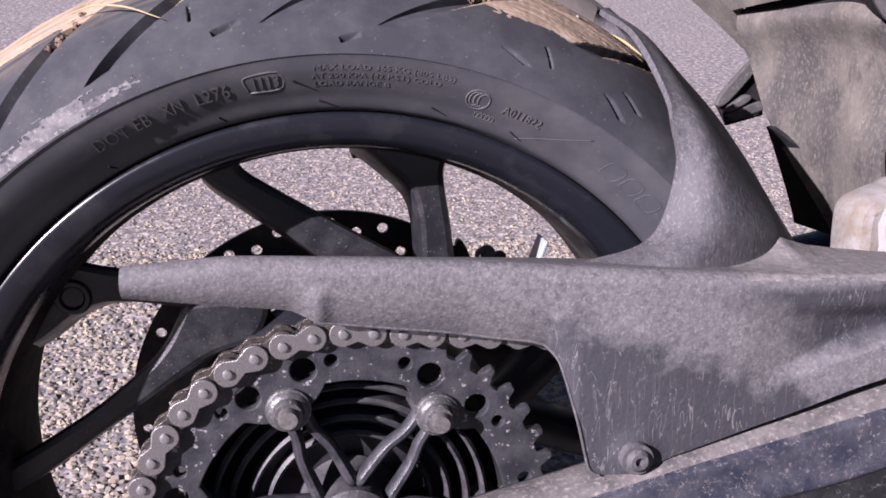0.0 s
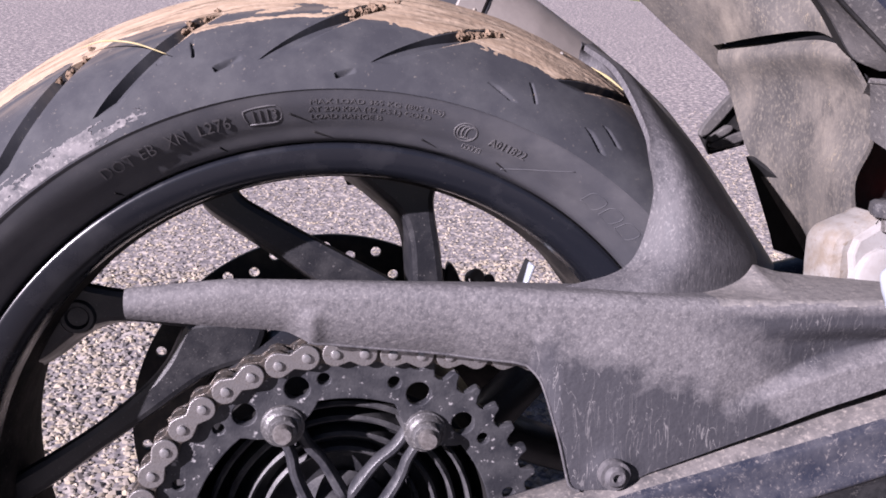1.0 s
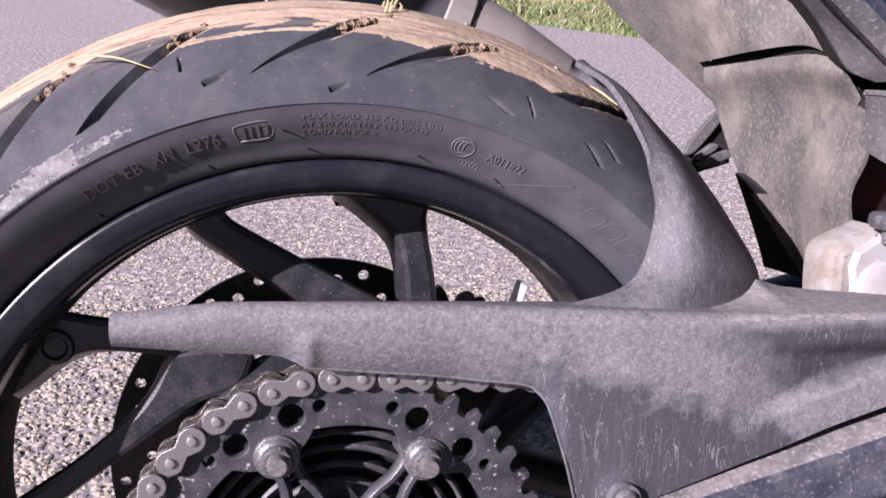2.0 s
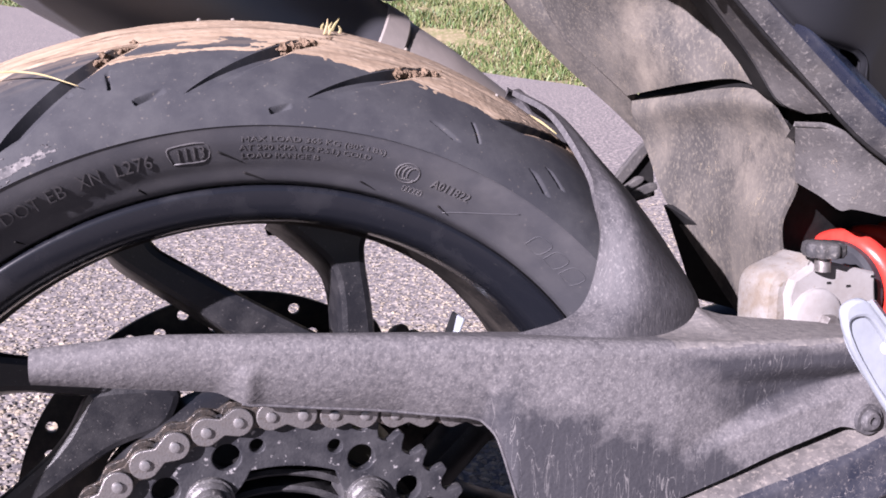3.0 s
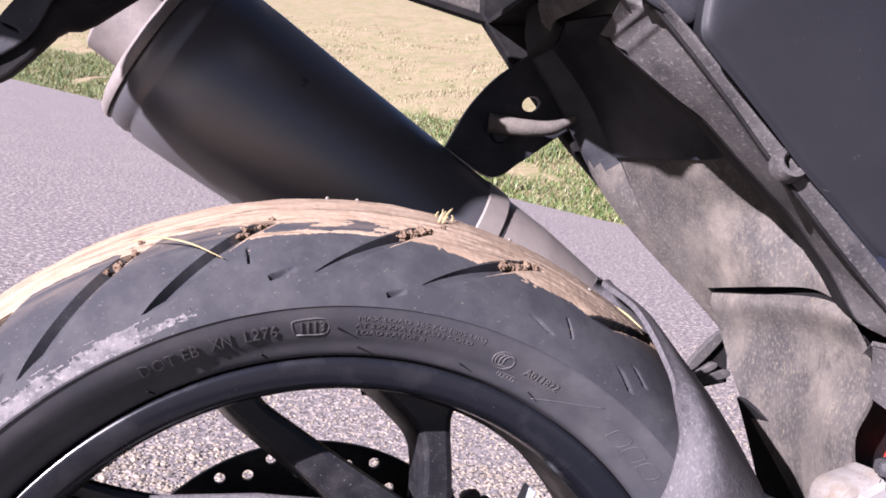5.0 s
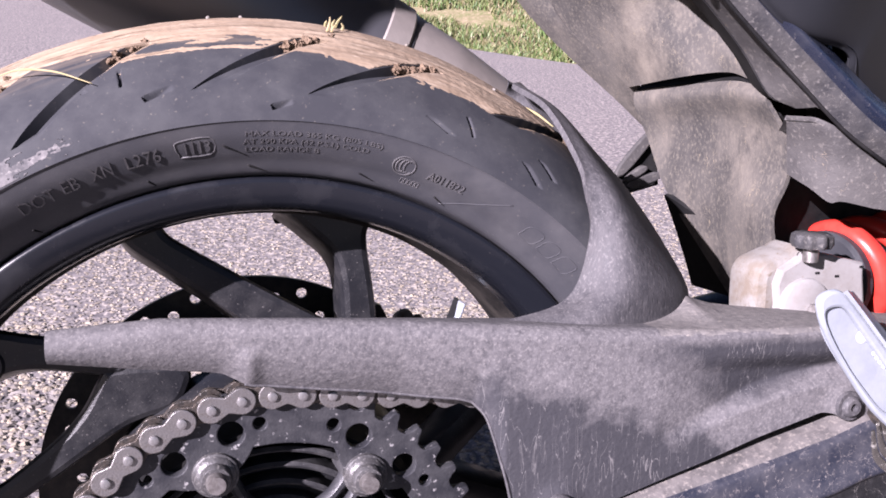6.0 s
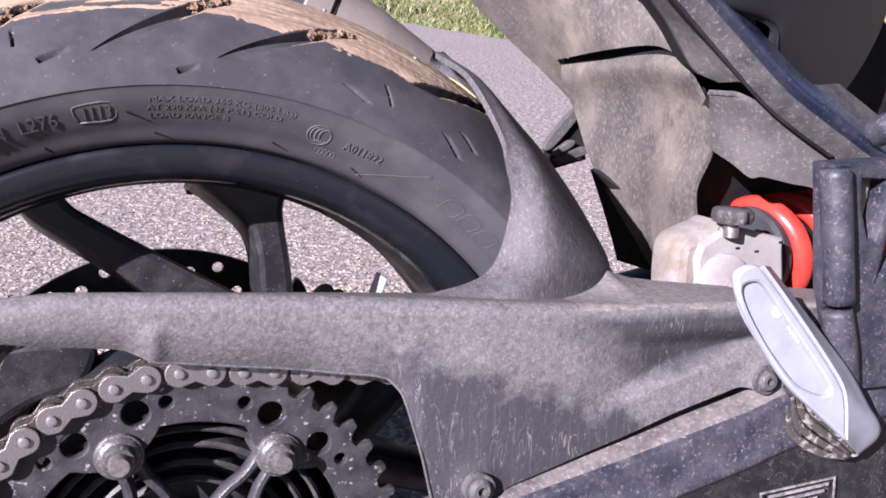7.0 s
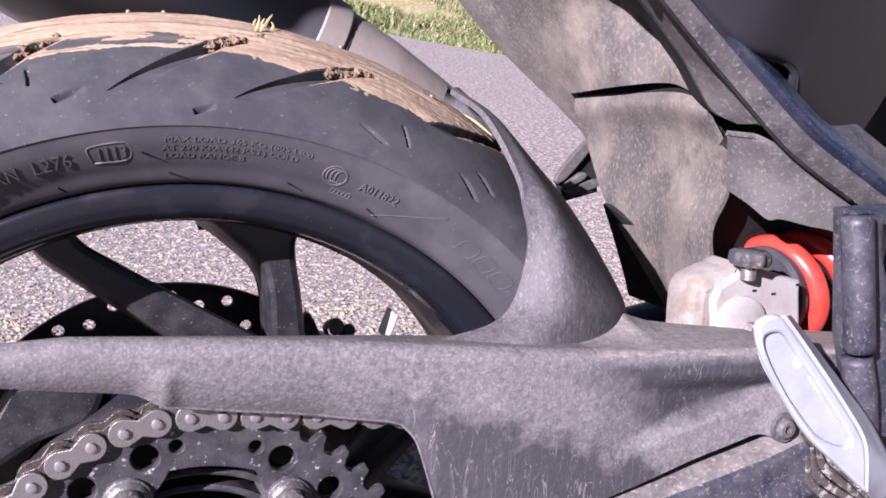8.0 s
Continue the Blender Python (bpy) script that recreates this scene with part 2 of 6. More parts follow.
PANEL = material("satin_panel", (0.0098, 0.0104, 0.0124), 0.5, spec=0.12, second=(0.0118, 0.0124, 0.0145), scale=18, mix=(0.3, 0.8), fine=(0.06, 0.058, 0.056), fine_scale=420, fine_mix=(0.72, 0.78),
                 bump=0.12, bump_scale=1200, fibre=(0.075, 0.072, 0.07), fibre_scale=40, fibre_width=0.0022, fibre_mix=(0.6, 0.7))
# near-black for dark parts, and for sheets coloured as shade
DARK = material("dark_parts_and_shade", (0.005, 0.005, 0.0055), 0.75, spec=0.1, second=(0.012, 0.0115, 0.0115), scale=50, bump=0.2)
STEEL = material("chain_steel", (0.2, 0.192, 0.19), 0.36, 0.85, second=(0.105, 0.096, 0.09), scale=260, mix=(0.46, 0.66), bump=0.25, bump_scale=900, rough2=0.6)
PIN = material("polished_pin", (0.2, 0.195, 0.195), 0.32, 0.7, second=(0.13, 0.122, 0.118), scale=420, mix=(0.52, 0.7), bump=0.15, bump_scale=900)
OILY = material("oily_steel", (0.029, 0.027, 0.026), 0.4, 0.5, second=(0.07, 0.058, 0.049), scale=300, bump=0.5, bump_scale=600)
SPROCKET = material("dusty_sprocket_steel", (0.014, 0.0145, 0.0175), 0.5, 0.2, second=(0.032, 0.0322, 0.035), scale=70, mix=(0.4, 0.65), fine=(0.16, 0.156, 0.158), fine_scale=210,
                    fine_mix=(0.62, 0.7), bump=0.25, bump_scale=700)
CARRIER = material("cast_carrier", (0.019, 0.019, 0.0215), 0.5, 0.1, second=(0.045, 0.0445, 0.046), scale=90, fine=(0.11, 0.105, 0.105), fine_scale=420, fine_mix=(0.66, 0.75), bump=0.3, bump_scale=500)
BOLT = material("zinc_bolt", (0.232, 0.22, 0.215), 0.4, 0.8, second=(0.116, 0.107, 0.101), scale=240, bump=0.2)
DISC = material("brake_disc_steel", (0.029, 0.028, 0.028), 0.45, 0.6, second=(0.052, 0.046, 0.042), scale=120, bump=0.1)
MUFFLER = material("muffler_satin", (0.04, 0.041, 0.047), 0.34, 0.0, spec=0.9, second=(0.05, 0.049, 0.052), scale=9, mix=(0.35, 0.75), fine=(0.012, 0.011, 0.011), fine_scale=38,
                   fine_mix=(0.72, 0.75), bump=0.05, rough2=0.42)
# paler than the silencer's tone: the sunlight beyond the strap is put into the colour
PIPE = material("heat_shield", (0.15, 0.136, 0.126), 0.55, 0.2, second=(0.19, 0.17, 0.157), scale=30, bump=0.12)
ENDCAP = material("end_cap", (0.174, 0.157, 0.145), 0.5, 0.3, second=(0.128, 0.116, 0.11), scale=40, bump=0.15)
ALLOY = material("silver_alloy", (0.21, 0.23, 0.258), 0.4, 0.2, second=(0.18, 0.197, 0.22), scale=60, fine=(0.23, 0.23, 0.23), fine_scale=300, fine_mix=(0.66, 0.74), bump=0.1)
ALLOY_DULL = material("machined_alloy", (0.19, 0.185, 0.182), 0.5, 0.15, second=(0.155, 0.146, 0.139), scale=50, fine=(0.15, 0.13, 0.112), fine_scale=340, fine_mix=(0.62, 0.74), bump=0.12)
CAST = material("cast_alloy", (0.145, 0.138, 0.13), 0.6, 0.1, second=(0.11, 0.092, 0.074), scale=55, mix=(0.42, 0.66), fine=(0.1, 0.083, 0.066), fine_scale=260, fine_mix=(0.58, 0.7), bump=0.4,
                bump_scale=420)
RED = material("red_spring_paint", (0.36, 0.02, 0.013), 0.32, second=(0.29, 0.029, 0.02), scale=60, bump=0.06)
WHITE = material("white_print", (0.43, 0.425, 0.415), 0.5, second=(0.29, 0.28, 0.27), scale=300, bump=0.0)
FADED = material("faded_print", (0.16, 0.155, 0.155), 0.6, second=(0.06, 0.058, 0.06), scale=220, mix=(0.4, 0.6), bump=0.0)
SCUFF = material("dust_scuff", (0.095, 0.09, 0.092), 0.9, second=(0.05, 0.049, 0.052), scale=120, mix=(0.4, 0.6), fine=(0.135, 0.128, 0.126), fine_scale=420, bump=0.4)
STRAW = material("straw", (0.21, 0.168, 0.09), 0.7, second=(0.15, 0.138, 0.058), scale=120, bump=0.2)
# pale patches put the glints of its folds into the colour
RAG = material("clear_plastic_wrap", (0.03, 0.028, 0.025), 0.14, spec=0.9, second=(0.16, 0.152, 0.14), scale=160, mix=(0.52, 0.62), bump=1.0, bump_scale=120)
ASPHALT = material("chip_seal_asphalt", (0.135, 0.122, 0.122), 0.9, second=(0.072, 0.066, 0.07), scale=62, mix=(0.46, 0.56), fine=(0.27, 0.242, 0.222), fine_scale=56, fine_mix=(0.54, 0.61),
                   bump=1.0, bump_scale=90, third=(0.165, 0.148, 0.144), third_scale=2.2)
FIELD = material("dry_field", (0.135, 0.112, 0.066), 1.0, second=(0.075, 0.088, 0.03), scale=2.6, mix=(0.42, 0.66), fine=(0.185, 0.148, 0.095), fine_scale=30, fine_mix=(0.48, 0.62), bump=1.0,
                 bump_scale=30, third=(0.09, 0.06, 0.037), third_scale=0.9, third_mix=(0.55, 0.68))


def varied(name, colours, rough=0.9):
    """A material whose colour differs from piece to piece of one mesh."""
    mat = bpy.data.materials.new(name)
    mat.use_nodes = True
    n, l = mat.node_tree.nodes, mat.node_tree.links
    geo = n.new("ShaderNodeNewGeometry")
    ramp = n.new("ShaderNodeValToRGB")
    ramp.color_ramp.interpolation = "LINEAR"
    els = ramp.color_ramp.elements
    while len(els) < len(colours):
        els.new(0.5)
    for i, c in enumerate(colours):
        els[i].position, els[i].color = i / (len(colours) - 1), (*c, 1)
    l.new(geo.outputs["Random Per Island"], ramp.inputs["Fac"])
    l.new(ramp.outputs["Color"], n["Principled BSDF"].inputs["Base Color"])
    n["Principled BSDF"].inputs["Roughness"].default_value = rough
    return mat


CHIPS = varied("stone_chips", [(0.105, 0.092, 0.083), (0.185, 0.155, 0.112), (0.06, 0.054, 0.053), (0.225, 0.187, 0.135), (0.115, 0.103, 0.098), (0.075, 0.068, 0.066), (0.16, 0.138, 0.114), (0.21, 0.18, 0.138), (0.125, 0.108, 0.09)])
GRASS = varied("green_grass", [(0.02, 0.046, 0.008), (0.046, 0.086, 0.016), (0.033, 0.062, 0.011), (0.1, 0.115, 0.036), (0.15, 0.12, 0.062), (0.062, 0.098, 0.022), (0.08, 0.098, 0.03), (0.12, 0.09, 0.05)], 0.6)
DRYGRASS = varied("dry_grass", [(0.16, 0.132, 0.075), (0.2, 0.17, 0.108), (0.085, 0.098, 0.034), (0.14, 0.11, 0.062), (0.18, 0.155, 0.09), (0.1, 0.105, 0.042)], 0.8)
CLODS = varied("verge_soil", [(0.1, 0.065, 0.042), (0.15, 0.1, 0.068), (0.075, 0.05, 0.034), (0.19, 0.14, 0.1)], 1.0)


# ---- building helpers ----
def mesh_of(name, verts, faces, mat, smooth=True):
    me = bpy.data.meshes.new(name)
    me.from_pydata([tuple(map(float, v)) for v in verts], [], faces)
    bm = bmesh.new()
    bm.from_mesh(me)
    bmesh.ops.recalc_face_normals(bm, faces=bm.faces)
    bm.to_mesh(me)
    bm.free()
    me.materials.append(mat)
    if smooth:
        me.shade_smooth()
        me.set_sharp_from_angle(angle=radians(38))
    return me


def part(name, me, parent, label=""):
    """Links a mesh as one part under a thing or under a part."""
    ob = new(name, me)
    ob.parent = parent
    return tagged(ob, label)


def join(*meshes):
    """One mesh of several, each with its own material."""
    bm = bmesh.new()
    mats = []
    for me in meshes:
        start = len(bm.faces)
        bm.from_mesh(me)
        bm.faces.ensure_lookup_table()
        m = me.materials[0]
        if m not in mats:
            mats.append(m)
        for f in bm.faces[start:]:
            f.material_index = mats.index(m)
    out = bpy.data.meshes.new(meshes[0].name)
    bm.to_mesh(out)
    bm.free()
    for m in mats:
        out.materials.append(m)
    return out


def moved(me, m):
    out = me.copy()
    out.transform(m)
    return out


def spline(points, n):
    """n points along a Catmull-Rom curve through the given ones."""
    p = np.array(points, float)
    p = np.vstack([2 * p[0] - p[1], p, 2 * p[-1] - p[-2]])
    t = np.linspace(0, len(p) - 3 - 1e-9, n)
    i = t.astype(int)
    u = (t - i)[:, None]
    a, b, c, d = p[i], p[i + 1], p[i + 2], p[i + 3]
    return 0.5 * (2 * b + (c - a) * u + (2 * a - 5 * b + 4 * c - d) * u ** 2 + (3 * b - a - 3 * c + d) * u ** 3)


def grid(name, v, mat, close_u=False, close_v=False, smooth=True):
    """A mesh from an array of places, m by n."""
    m, n = v.shape[:2]
    faces = []
    for i in range(m if close_u else m - 1):
        for j in range(n if close_v else n - 1):
            a, b = (i + 1) % m, (j + 1) % n
            faces.append((i * n + j, a * n + j, a * n + b, i * n + b))
    return mesh_of(name, v.reshape(-1, 3), faces, mat, smooth)


def shell(name, v, thick, mat):
    """A sheet of the given thickness whose outer face is the grid v; the thickness lies on the side that its normal points away from."""
    du, dv = np.gradient(v, axis=0), np.gradient(v, axis=1)
    nrm = np.cross(du, dv)
    nrm /= np.linalg.norm(nrm, axis=2, keepdims=True) + 1e-12
    back = v - nrm * thick
    m, n = v.shape[:2]
    verts = np.concatenate([v.reshape(-1, 3), back.reshape(-1, 3)])
    k = m * n
    faces = []
    for i in range(m - 1):
        for j in range(n - 1):
            q = (i * n + j, (i + 1) * n + j, (i + 1) * n + j + 1, i * n + j + 1)
            faces += [q, tuple(k + a for a in reversed(q))]
    rim = [(i * n, (i + 1) * n) for i in range(m - 1)] + [((i + 1) * n + n - 1, i * n + n - 1) for i in range(m - 1)]
    rim += [(j + 1, j) for j in range(n - 1)] + [((m - 1) * n + j, (m - 1) * n + j + 1) for j in range(n - 1)]
    faces += [(a, b, k + b, k + a) for a, b in rim]
    return mesh_of(name, verts, faces, mat)


def patch(rows, nu, nv):
    """A smooth grid through a small net of places."""
    net = [spline(r, nv) for r in rows]
    net = np.array(net)
    return np.stack([spline(net[:, j], nu) for j in range(nv)], axis=1)


def lathe(name, profile, mat, n=96, centre=(0, 0, AXLE), axis="y", start=0.0, end=360.0, closed=True):
    """Turns a profile of (radius, height along the axis) round an axis through centre."""
    p = np.array(profile, float)
    full = abs(end - start) > 359.9
    a = np.radians(np.linspace(start, end, n + (0 if full else 1), endpoint=not full))
    r, h = p[:, 0][None], p[:, 1][None]
    c, s = np.cos(a)[:, None] * r, np.sin(a)[:, None] * r
    hh = np.repeat(h, len(a), 0)
    v = {"y": np.stack([c, hh, s], 2), "z": np.stack([c, s, hh], 2), "x": np.stack([hh, c, s], 2)}[axis] + np.array(centre)
    return grid(name, v, mat, close_u=full, close_v=closed)


def stub(name, profile, mat, at, way, n=24):
    """A turned piece that stands at a place and points a way; profile (radius, height)."""
    me = lathe(name, profile, mat, n, (0, 0, 0), "z", closed=False)
    turn = Vector(way).to_track_quat("Z", "Y").to_matrix().to_4x4()
    me.transform(Matrix.Translation(at) @ turn)
    return me


def tube(name, points, radius, mat, n=12, steps=None, flat=1.0):
    """A round bar along a smooth path; radius may be a list along it."""
    c = spline(points, steps or 8 * len(points))
    rad = np.interp(np.linspace(0, 1, len(c)), np.linspace(0, 1, len(np.atleast_1d(radius))), np.atleast_1d(radius))
    t = np.gradient(c, axis=0)
    t /= np.linalg.norm(t, axis=1, keepdims=True)
    up = np.array([0.0, 1.0, 0.0]) if abs(t[:, 1]).mean() < 0.8 else np.array([0.0, 0.0, 1.0])
    a = np.cross(t, up)
    a /= np.linalg.norm(a, axis=1, keepdims=True)
    b = np.cross(t, a)
    ang = np.linspace(0, 2 * np.pi, n, endpoint=False)
    v = c[:, None] + rad[:, None, None] * (a[:, None] * np.cos(ang)[None, :, None] + b[:, None] * np.sin(ang)[None, :, None] * flat)
    me = grid(name, v, mat, close_v=True)
    bm = bmesh.new()
    bm.from_mesh(me)
    bmesh.ops.holes_fill(bm, edges=bm.edges)
    bm.to_mesh(me)
    bm.free()
    return me


def plate(name, outlines, y0, y1, mat, bevel=0.0006, res=4):
    """A flat piece in the bike's x-z plane from y0 (near side) to y1, with holes: closed outlines of (x, z)."""
    cu = bpy.data.curves.new(name, "CURVE")
    cu.dimensions, cu.fill_mode, cu.resolution_u = "2D", "BOTH", res
    cu.extrude, cu.bevel_depth, cu.bevel_resolution, cu.offset = (y1 - y0) / 2 - bevel, bevel, 1, -bevel
    for o in outlines:
        s = cu.splines.new("POLY")
        s.points.add(len(o) - 1)
        for q, (x, z) in zip(s.points, o):
            q.co = (x, z, 0, 1)
        s.use_cyclic_u = True
    ob = new(name, cu)
    me = bpy.data.meshes.new_from_object(ob.evaluated_get(bpy.context.evaluated_depsgraph_get()))
    bpy.data.objects.remove(ob)
    bpy.data.curves.remove(cu)
    me.transform(Matrix.Translation((0, (y0 + y1) / 2, 0)) @ pose(0, 0, 0, 90, 0, 0))
    me.materials.clear()
    me.materials.append(mat)
    me.shade_smooth()
    me.set_sharp_from_angle(angle=radians(30))
    return me


def circle(cx, cz, r, n=24, squash=1.0, turn=0.0):
    a = np.linspace(0, 2 * np.pi, n, endpoint=False)
    x, z = r * np.cos(a), r * squash * np.sin(a)
    c, s = math.cos(turn), math.sin(turn)
    return [(cx + c * u - s * w, cz + s * u + c * w) for u, w in zip(x, z)]


def polar(r, deg, y=0.0):
    a = radians(deg)
    return (r * math.cos(a), y, AXLE + r * math.sin(a))


def rounded(points, turns=3):
    """An outline with its corners cut round."""
    p = np.array(points, float)
    for _ in range(turns):
        q = np.roll(p, -1, 0)
        p = np.stack([0.78 * p + 0.22 * q, 0.22 * p + 0.78 * q], 1).reshape(-1, 2)
    return [tuple(q) for q in p]


def smooth_outline(points, n):
    p = list(points)
    return [tuple(q) for q in spline(p + [p[0]], n)[:-1]]


def block(name, size, mat, at=(0, 0, 0), turn=(0, 0, 0), bevel=0.002, seg=2):
    bm = bmesh.new()
    bmesh.ops.create_cube(bm, size=1.0)
    bmesh.ops.scale(bm, vec=size, verts=bm.verts)
    if bevel:
        bmesh.ops.bevel(bm, geom=bm.edges[:], offset=bevel, segments=seg, affect="EDGES", profile=0.5)
    bm.transform(pose(*at, *turn))
    me = bpy.data.meshes.new(name)
    bm.to_mesh(me)
    bm.free()
    me.materials.append(mat)
    me.shade_smooth()
    me.set_sharp_from_angle(angle=radians(35))
    return me


# ---- the ground, the road and the verge ----
EDGE_AT, EDGE_WAY = Vector((2.3, 6.4, 0)), Vector((-0.575, 0.818, 0))     # the road's far edge
EDGE_OUT = Vector((0.818, 0.575, 0))


def edge_point(s, out):
    """A place s metres along the road's edge and out metres beyond it, with the edge's own waver."""
    p = EDGE_AT + EDGE_WAY * s + EDGE_OUT * (out + 0.12 * noise.noise((s * 0.9, 0, 3.0)) + 0.05 * noise.noise((s * 3.1, 0, 7.0)))
    return p


def bank(s, out):
    """Height of the field: flat under the road, rising beyond the verge."""
    up = max(0.0, out - 0.5)
    return -0.05 + 26.0 * (1 - math.exp(-up * 0.27 / 26.0)) + (0.05 * noise.noise((s * 0.7, out * 0.7, 9.0)) if 0.3 < out < 30 else 0.0)


def build_ground():
    us = np.linspace(-1, 1, 141)
    xs = np.sign(us) * np.abs(us) ** 3.2 * 900
    v = np.array([[(*(EDGE_AT + EDGE_WAY * a + EDGE_OUT * b).xy, bank(a, b)) for b in xs] for a in xs])
    ob = new("ground", grid("ground", v, FIELD, smooth=False))
    tagged(ob, "dry stubble field and bare soil", "ground", kind="structure")
    rows = []
    for s in np.linspace(-60, 120, 361):
        far = edge_point(s, 0)
        near = EDGE_AT + EDGE_WAY * s - EDGE_OUT * 16
        rows.append([(*(far.lerp(near, u).xy), 0.0) for u in (0, 0.02, 0.3, 1)] + [(near.x, near.y, -0.06)])
        rows[-1].insert(0, (far.x + 0.03, far.y + 0.02, -0.06))
    ob = new("road", grid("road", np.array(rows), ASPHALT, smooth=False))
    tagged(ob, "pale grey chip-seal asphalt road in sunlight", "road", kind="structure")


def scatter(name, places, sizes, shape, faces, mat, label, category, flat=1.0, tilt=0.5):
    """Many small pieces in one mesh."""
    shape = np.array(shape, float)
    rng = np.random.default_rng(len(places))
    n, k = len(places), len(shape)
    v = np.repeat(shape[None], n, 0) * (1 + rng.uniform(-0.28, 0.28, (n, k, 3))) * rng.uniform(0.75, 1.3, (n, 1, 3))
    v[:, :, 2] *= flat
    a = rng.uniform(0, 2 * np.pi, n)
    c, s = np.cos(a)[:, None], np.sin(a)[:, None]
    x, y = v[:, :, 0] * c - v[:, :, 1] * s, v[:, :, 0] * s + v[:, :, 1] * c
    lean = rng.uniform(-tilt, tilt, (n, 1))
    v = np.stack([x, y * np.cos(lean) - v[:, :, 2] * np.sin(lean), y * np.sin(lean) + v[:, :, 2] * np.cos(lean)], 2) * np.array(sizes)[:, None, None]
    v = (v + np.array(places)[:, None]).reshape(-1, 3)
    f = (np.array(faces)[None] + (np.arange(n) * k)[:, None, None]).reshape(-1, len(faces[0]))
    me = bpy.data.meshes.new(name)
    me.from_pydata(v.tolist(), [], f.tolist())
    me.materials.append(mat)
    ob = new(name, me)
    return tagged(ob, label, category, kind="stuff")


def build_chips():
    rng = np.random.default_rng(5)
    places, sizes = [], []
    for (x0, x1, y0, y1, step, size) in ((-1.3, 1.35, -0.1, 1.15, 0.0078, 0.0054), (-1.3, 2.0, 1.15, 2.6, 0.0095, 0.0038)):
        nx, ny = int((x1 - x0) / step), int((y1 - y0) / step)
        gx, gy = np.meshgrid(np.linspace(x0, x1, nx), np.linspace(y0, y1, ny))
        p = np.stack([gx.ravel(), gy.ravel()], 1) + rng.uniform(-0.5, 0.5, (nx * ny, 2)) * step
        ends = np.clip((p[:, 0] - x0) / 0.35, 0, 1) * np.clip((x1 - p[:, 0]) / 0.35, 0, 1) * np.clip((p[:, 1] + 0.1) / 0.25, 0, 1)
        keep = rng.random(len(p)) < 0.86 * np.clip((2.6 - p[:, 1]) / 1.3, 0.0, 1.0) * ends
        for q in p[keep]:
            s = size * rng.uniform(0.55, 1.3)
            places.append((q[0], q[1], s * rng.uniform(-0.1, 0.25)))
            sizes.append(s)
    top = [(1, 0, 0.1), (0.4, 0.85, 0), (-0.6, 0.75, 0.1), (-1, -0.1, 0), (-0.4, -0.85, 0.1), (0.6, -0.75, 0), (0.25, 0.1, 0.75), (-0.35, -0.05, 0.7)]
    faces = [(0, 1, 6), (1, 2, 7), (1, 7, 6), (2, 3, 7), (3, 4, 7), (4, 5, 6), (4, 6, 7), (5, 0, 6)]
    scatter("stone_chips", places, sizes, top, faces, CHIPS, "loose pale stone chips in the road's seal coat", "gravel", 0.5, 0.35)


def build_grass():
    rng = np.random.default_rng(11)

    def blades(name, count, s0, s1, o0, o1, h0, h1, w, mat, label, power=1.0):
        s, o = rng.uniform(s0, s1, count), o0 + (o1 - o0) * rng.random(count) ** power
        clump = np.array([noise.noise((a * 1.3, b * 2.0, 1.0)) + 0.5 * noise.noise((a * 4.0, b * 4.0, 4.0)) for a, b in zip(s, o)])
        keep = clump > -0.12 - 0.2 * (h0 > 0.02)
        verts, faces = [], []
        for a, b, c in zip(s[keep], o[keep], clump[keep]):
            p = edge_point(a, b)
            h = rng.uniform(h0, h1) * (0.7 + 0.8 * max(c, 0))
            t, d = rng.uniform(0, 6.28), rng.uniform(0.15, 0.9) * h
            u, q = Vector((math.cos(t), math.sin(t), 0)), rng.uniform(0, 6.28)
            out = Vector((math.cos(q), math.sin(q), 0)) * d
            base = Vector((p.x, p.y, bank(a, b) - 0.01))
            k = len(verts)
            verts += [base - u * w, base + u * w, base + out * 0.4 + Vector((0, 0, h * 0.65)) + u * w * 0.7,
                      base + out * 0.4 + Vector((0, 0, h * 0.65)) - u * w * 0.7, base + out + Vector((0, 0, h))]
            faces += [(k, k + 1, k + 2, k + 3), (k + 3, k + 2, k + 4)]
        me = bpy.data.meshes.new(name)
        me.from_pydata([tuple(q) for q in verts], [], faces)
        me.materials.append(mat)
        tagged(new(name, me), label, "grass", kind="stuff")
    blades("verge_grass", 100000, -2.5, 13.5, 0.0, 2.4, 0.03, 0.13, 0.006, GRASS, "fresh green grass tufts along the road's edge", 1.15)
    blades("dry_grass", 60000, -3.5, 18, 0.25, 9.0, 0.015, 0.06, 0.007, DRYGRASS, "dry yellow stubble on the field", 1.5)
    places, sizes = [], []
    for _ in range(1500):
        a, b = rng.uniform(-2.5, 13.5), rng.uniform(-0.05, 0.7)
        if noise.noise((a * 1.1, b * 1.5, 6.0)) < 0.08:
            continue
        p = edge_point(a, b)
        places.append((p.x, p.y, bank(a, b) + 0.005))
        sizes.append(rng.uniform(0.012, 0.045))
    knob = [(1, 0, 0), (0.3, 0.9, 0), (-0.7, 0.7, 0), (-0.9, -0.4, 0), (0.1, -1, 0), (0.3, 0.2, 0.8), (-0.3, -0.2, 0.7)]
    scatter("soil_clods", places, sizes, knob, [(0, 1, 5), (1, 2, 5), (2, 6, 5), (2, 3, 6), (3, 4, 6), (4, 5, 6), (4, 0, 5)], CLODS, "crumbly brown soil clods on the verge", "soil", 0.8, 0.6)


build_ground()
build_chips()
build_grass()


# ---- the motorcycle ----
bike = new("motorcycle")
bike.matrix_world = BIKE
tagged(bike, "dusty black motorcycle leaning on its side stand, muddy rear tyre", "motorcycle")

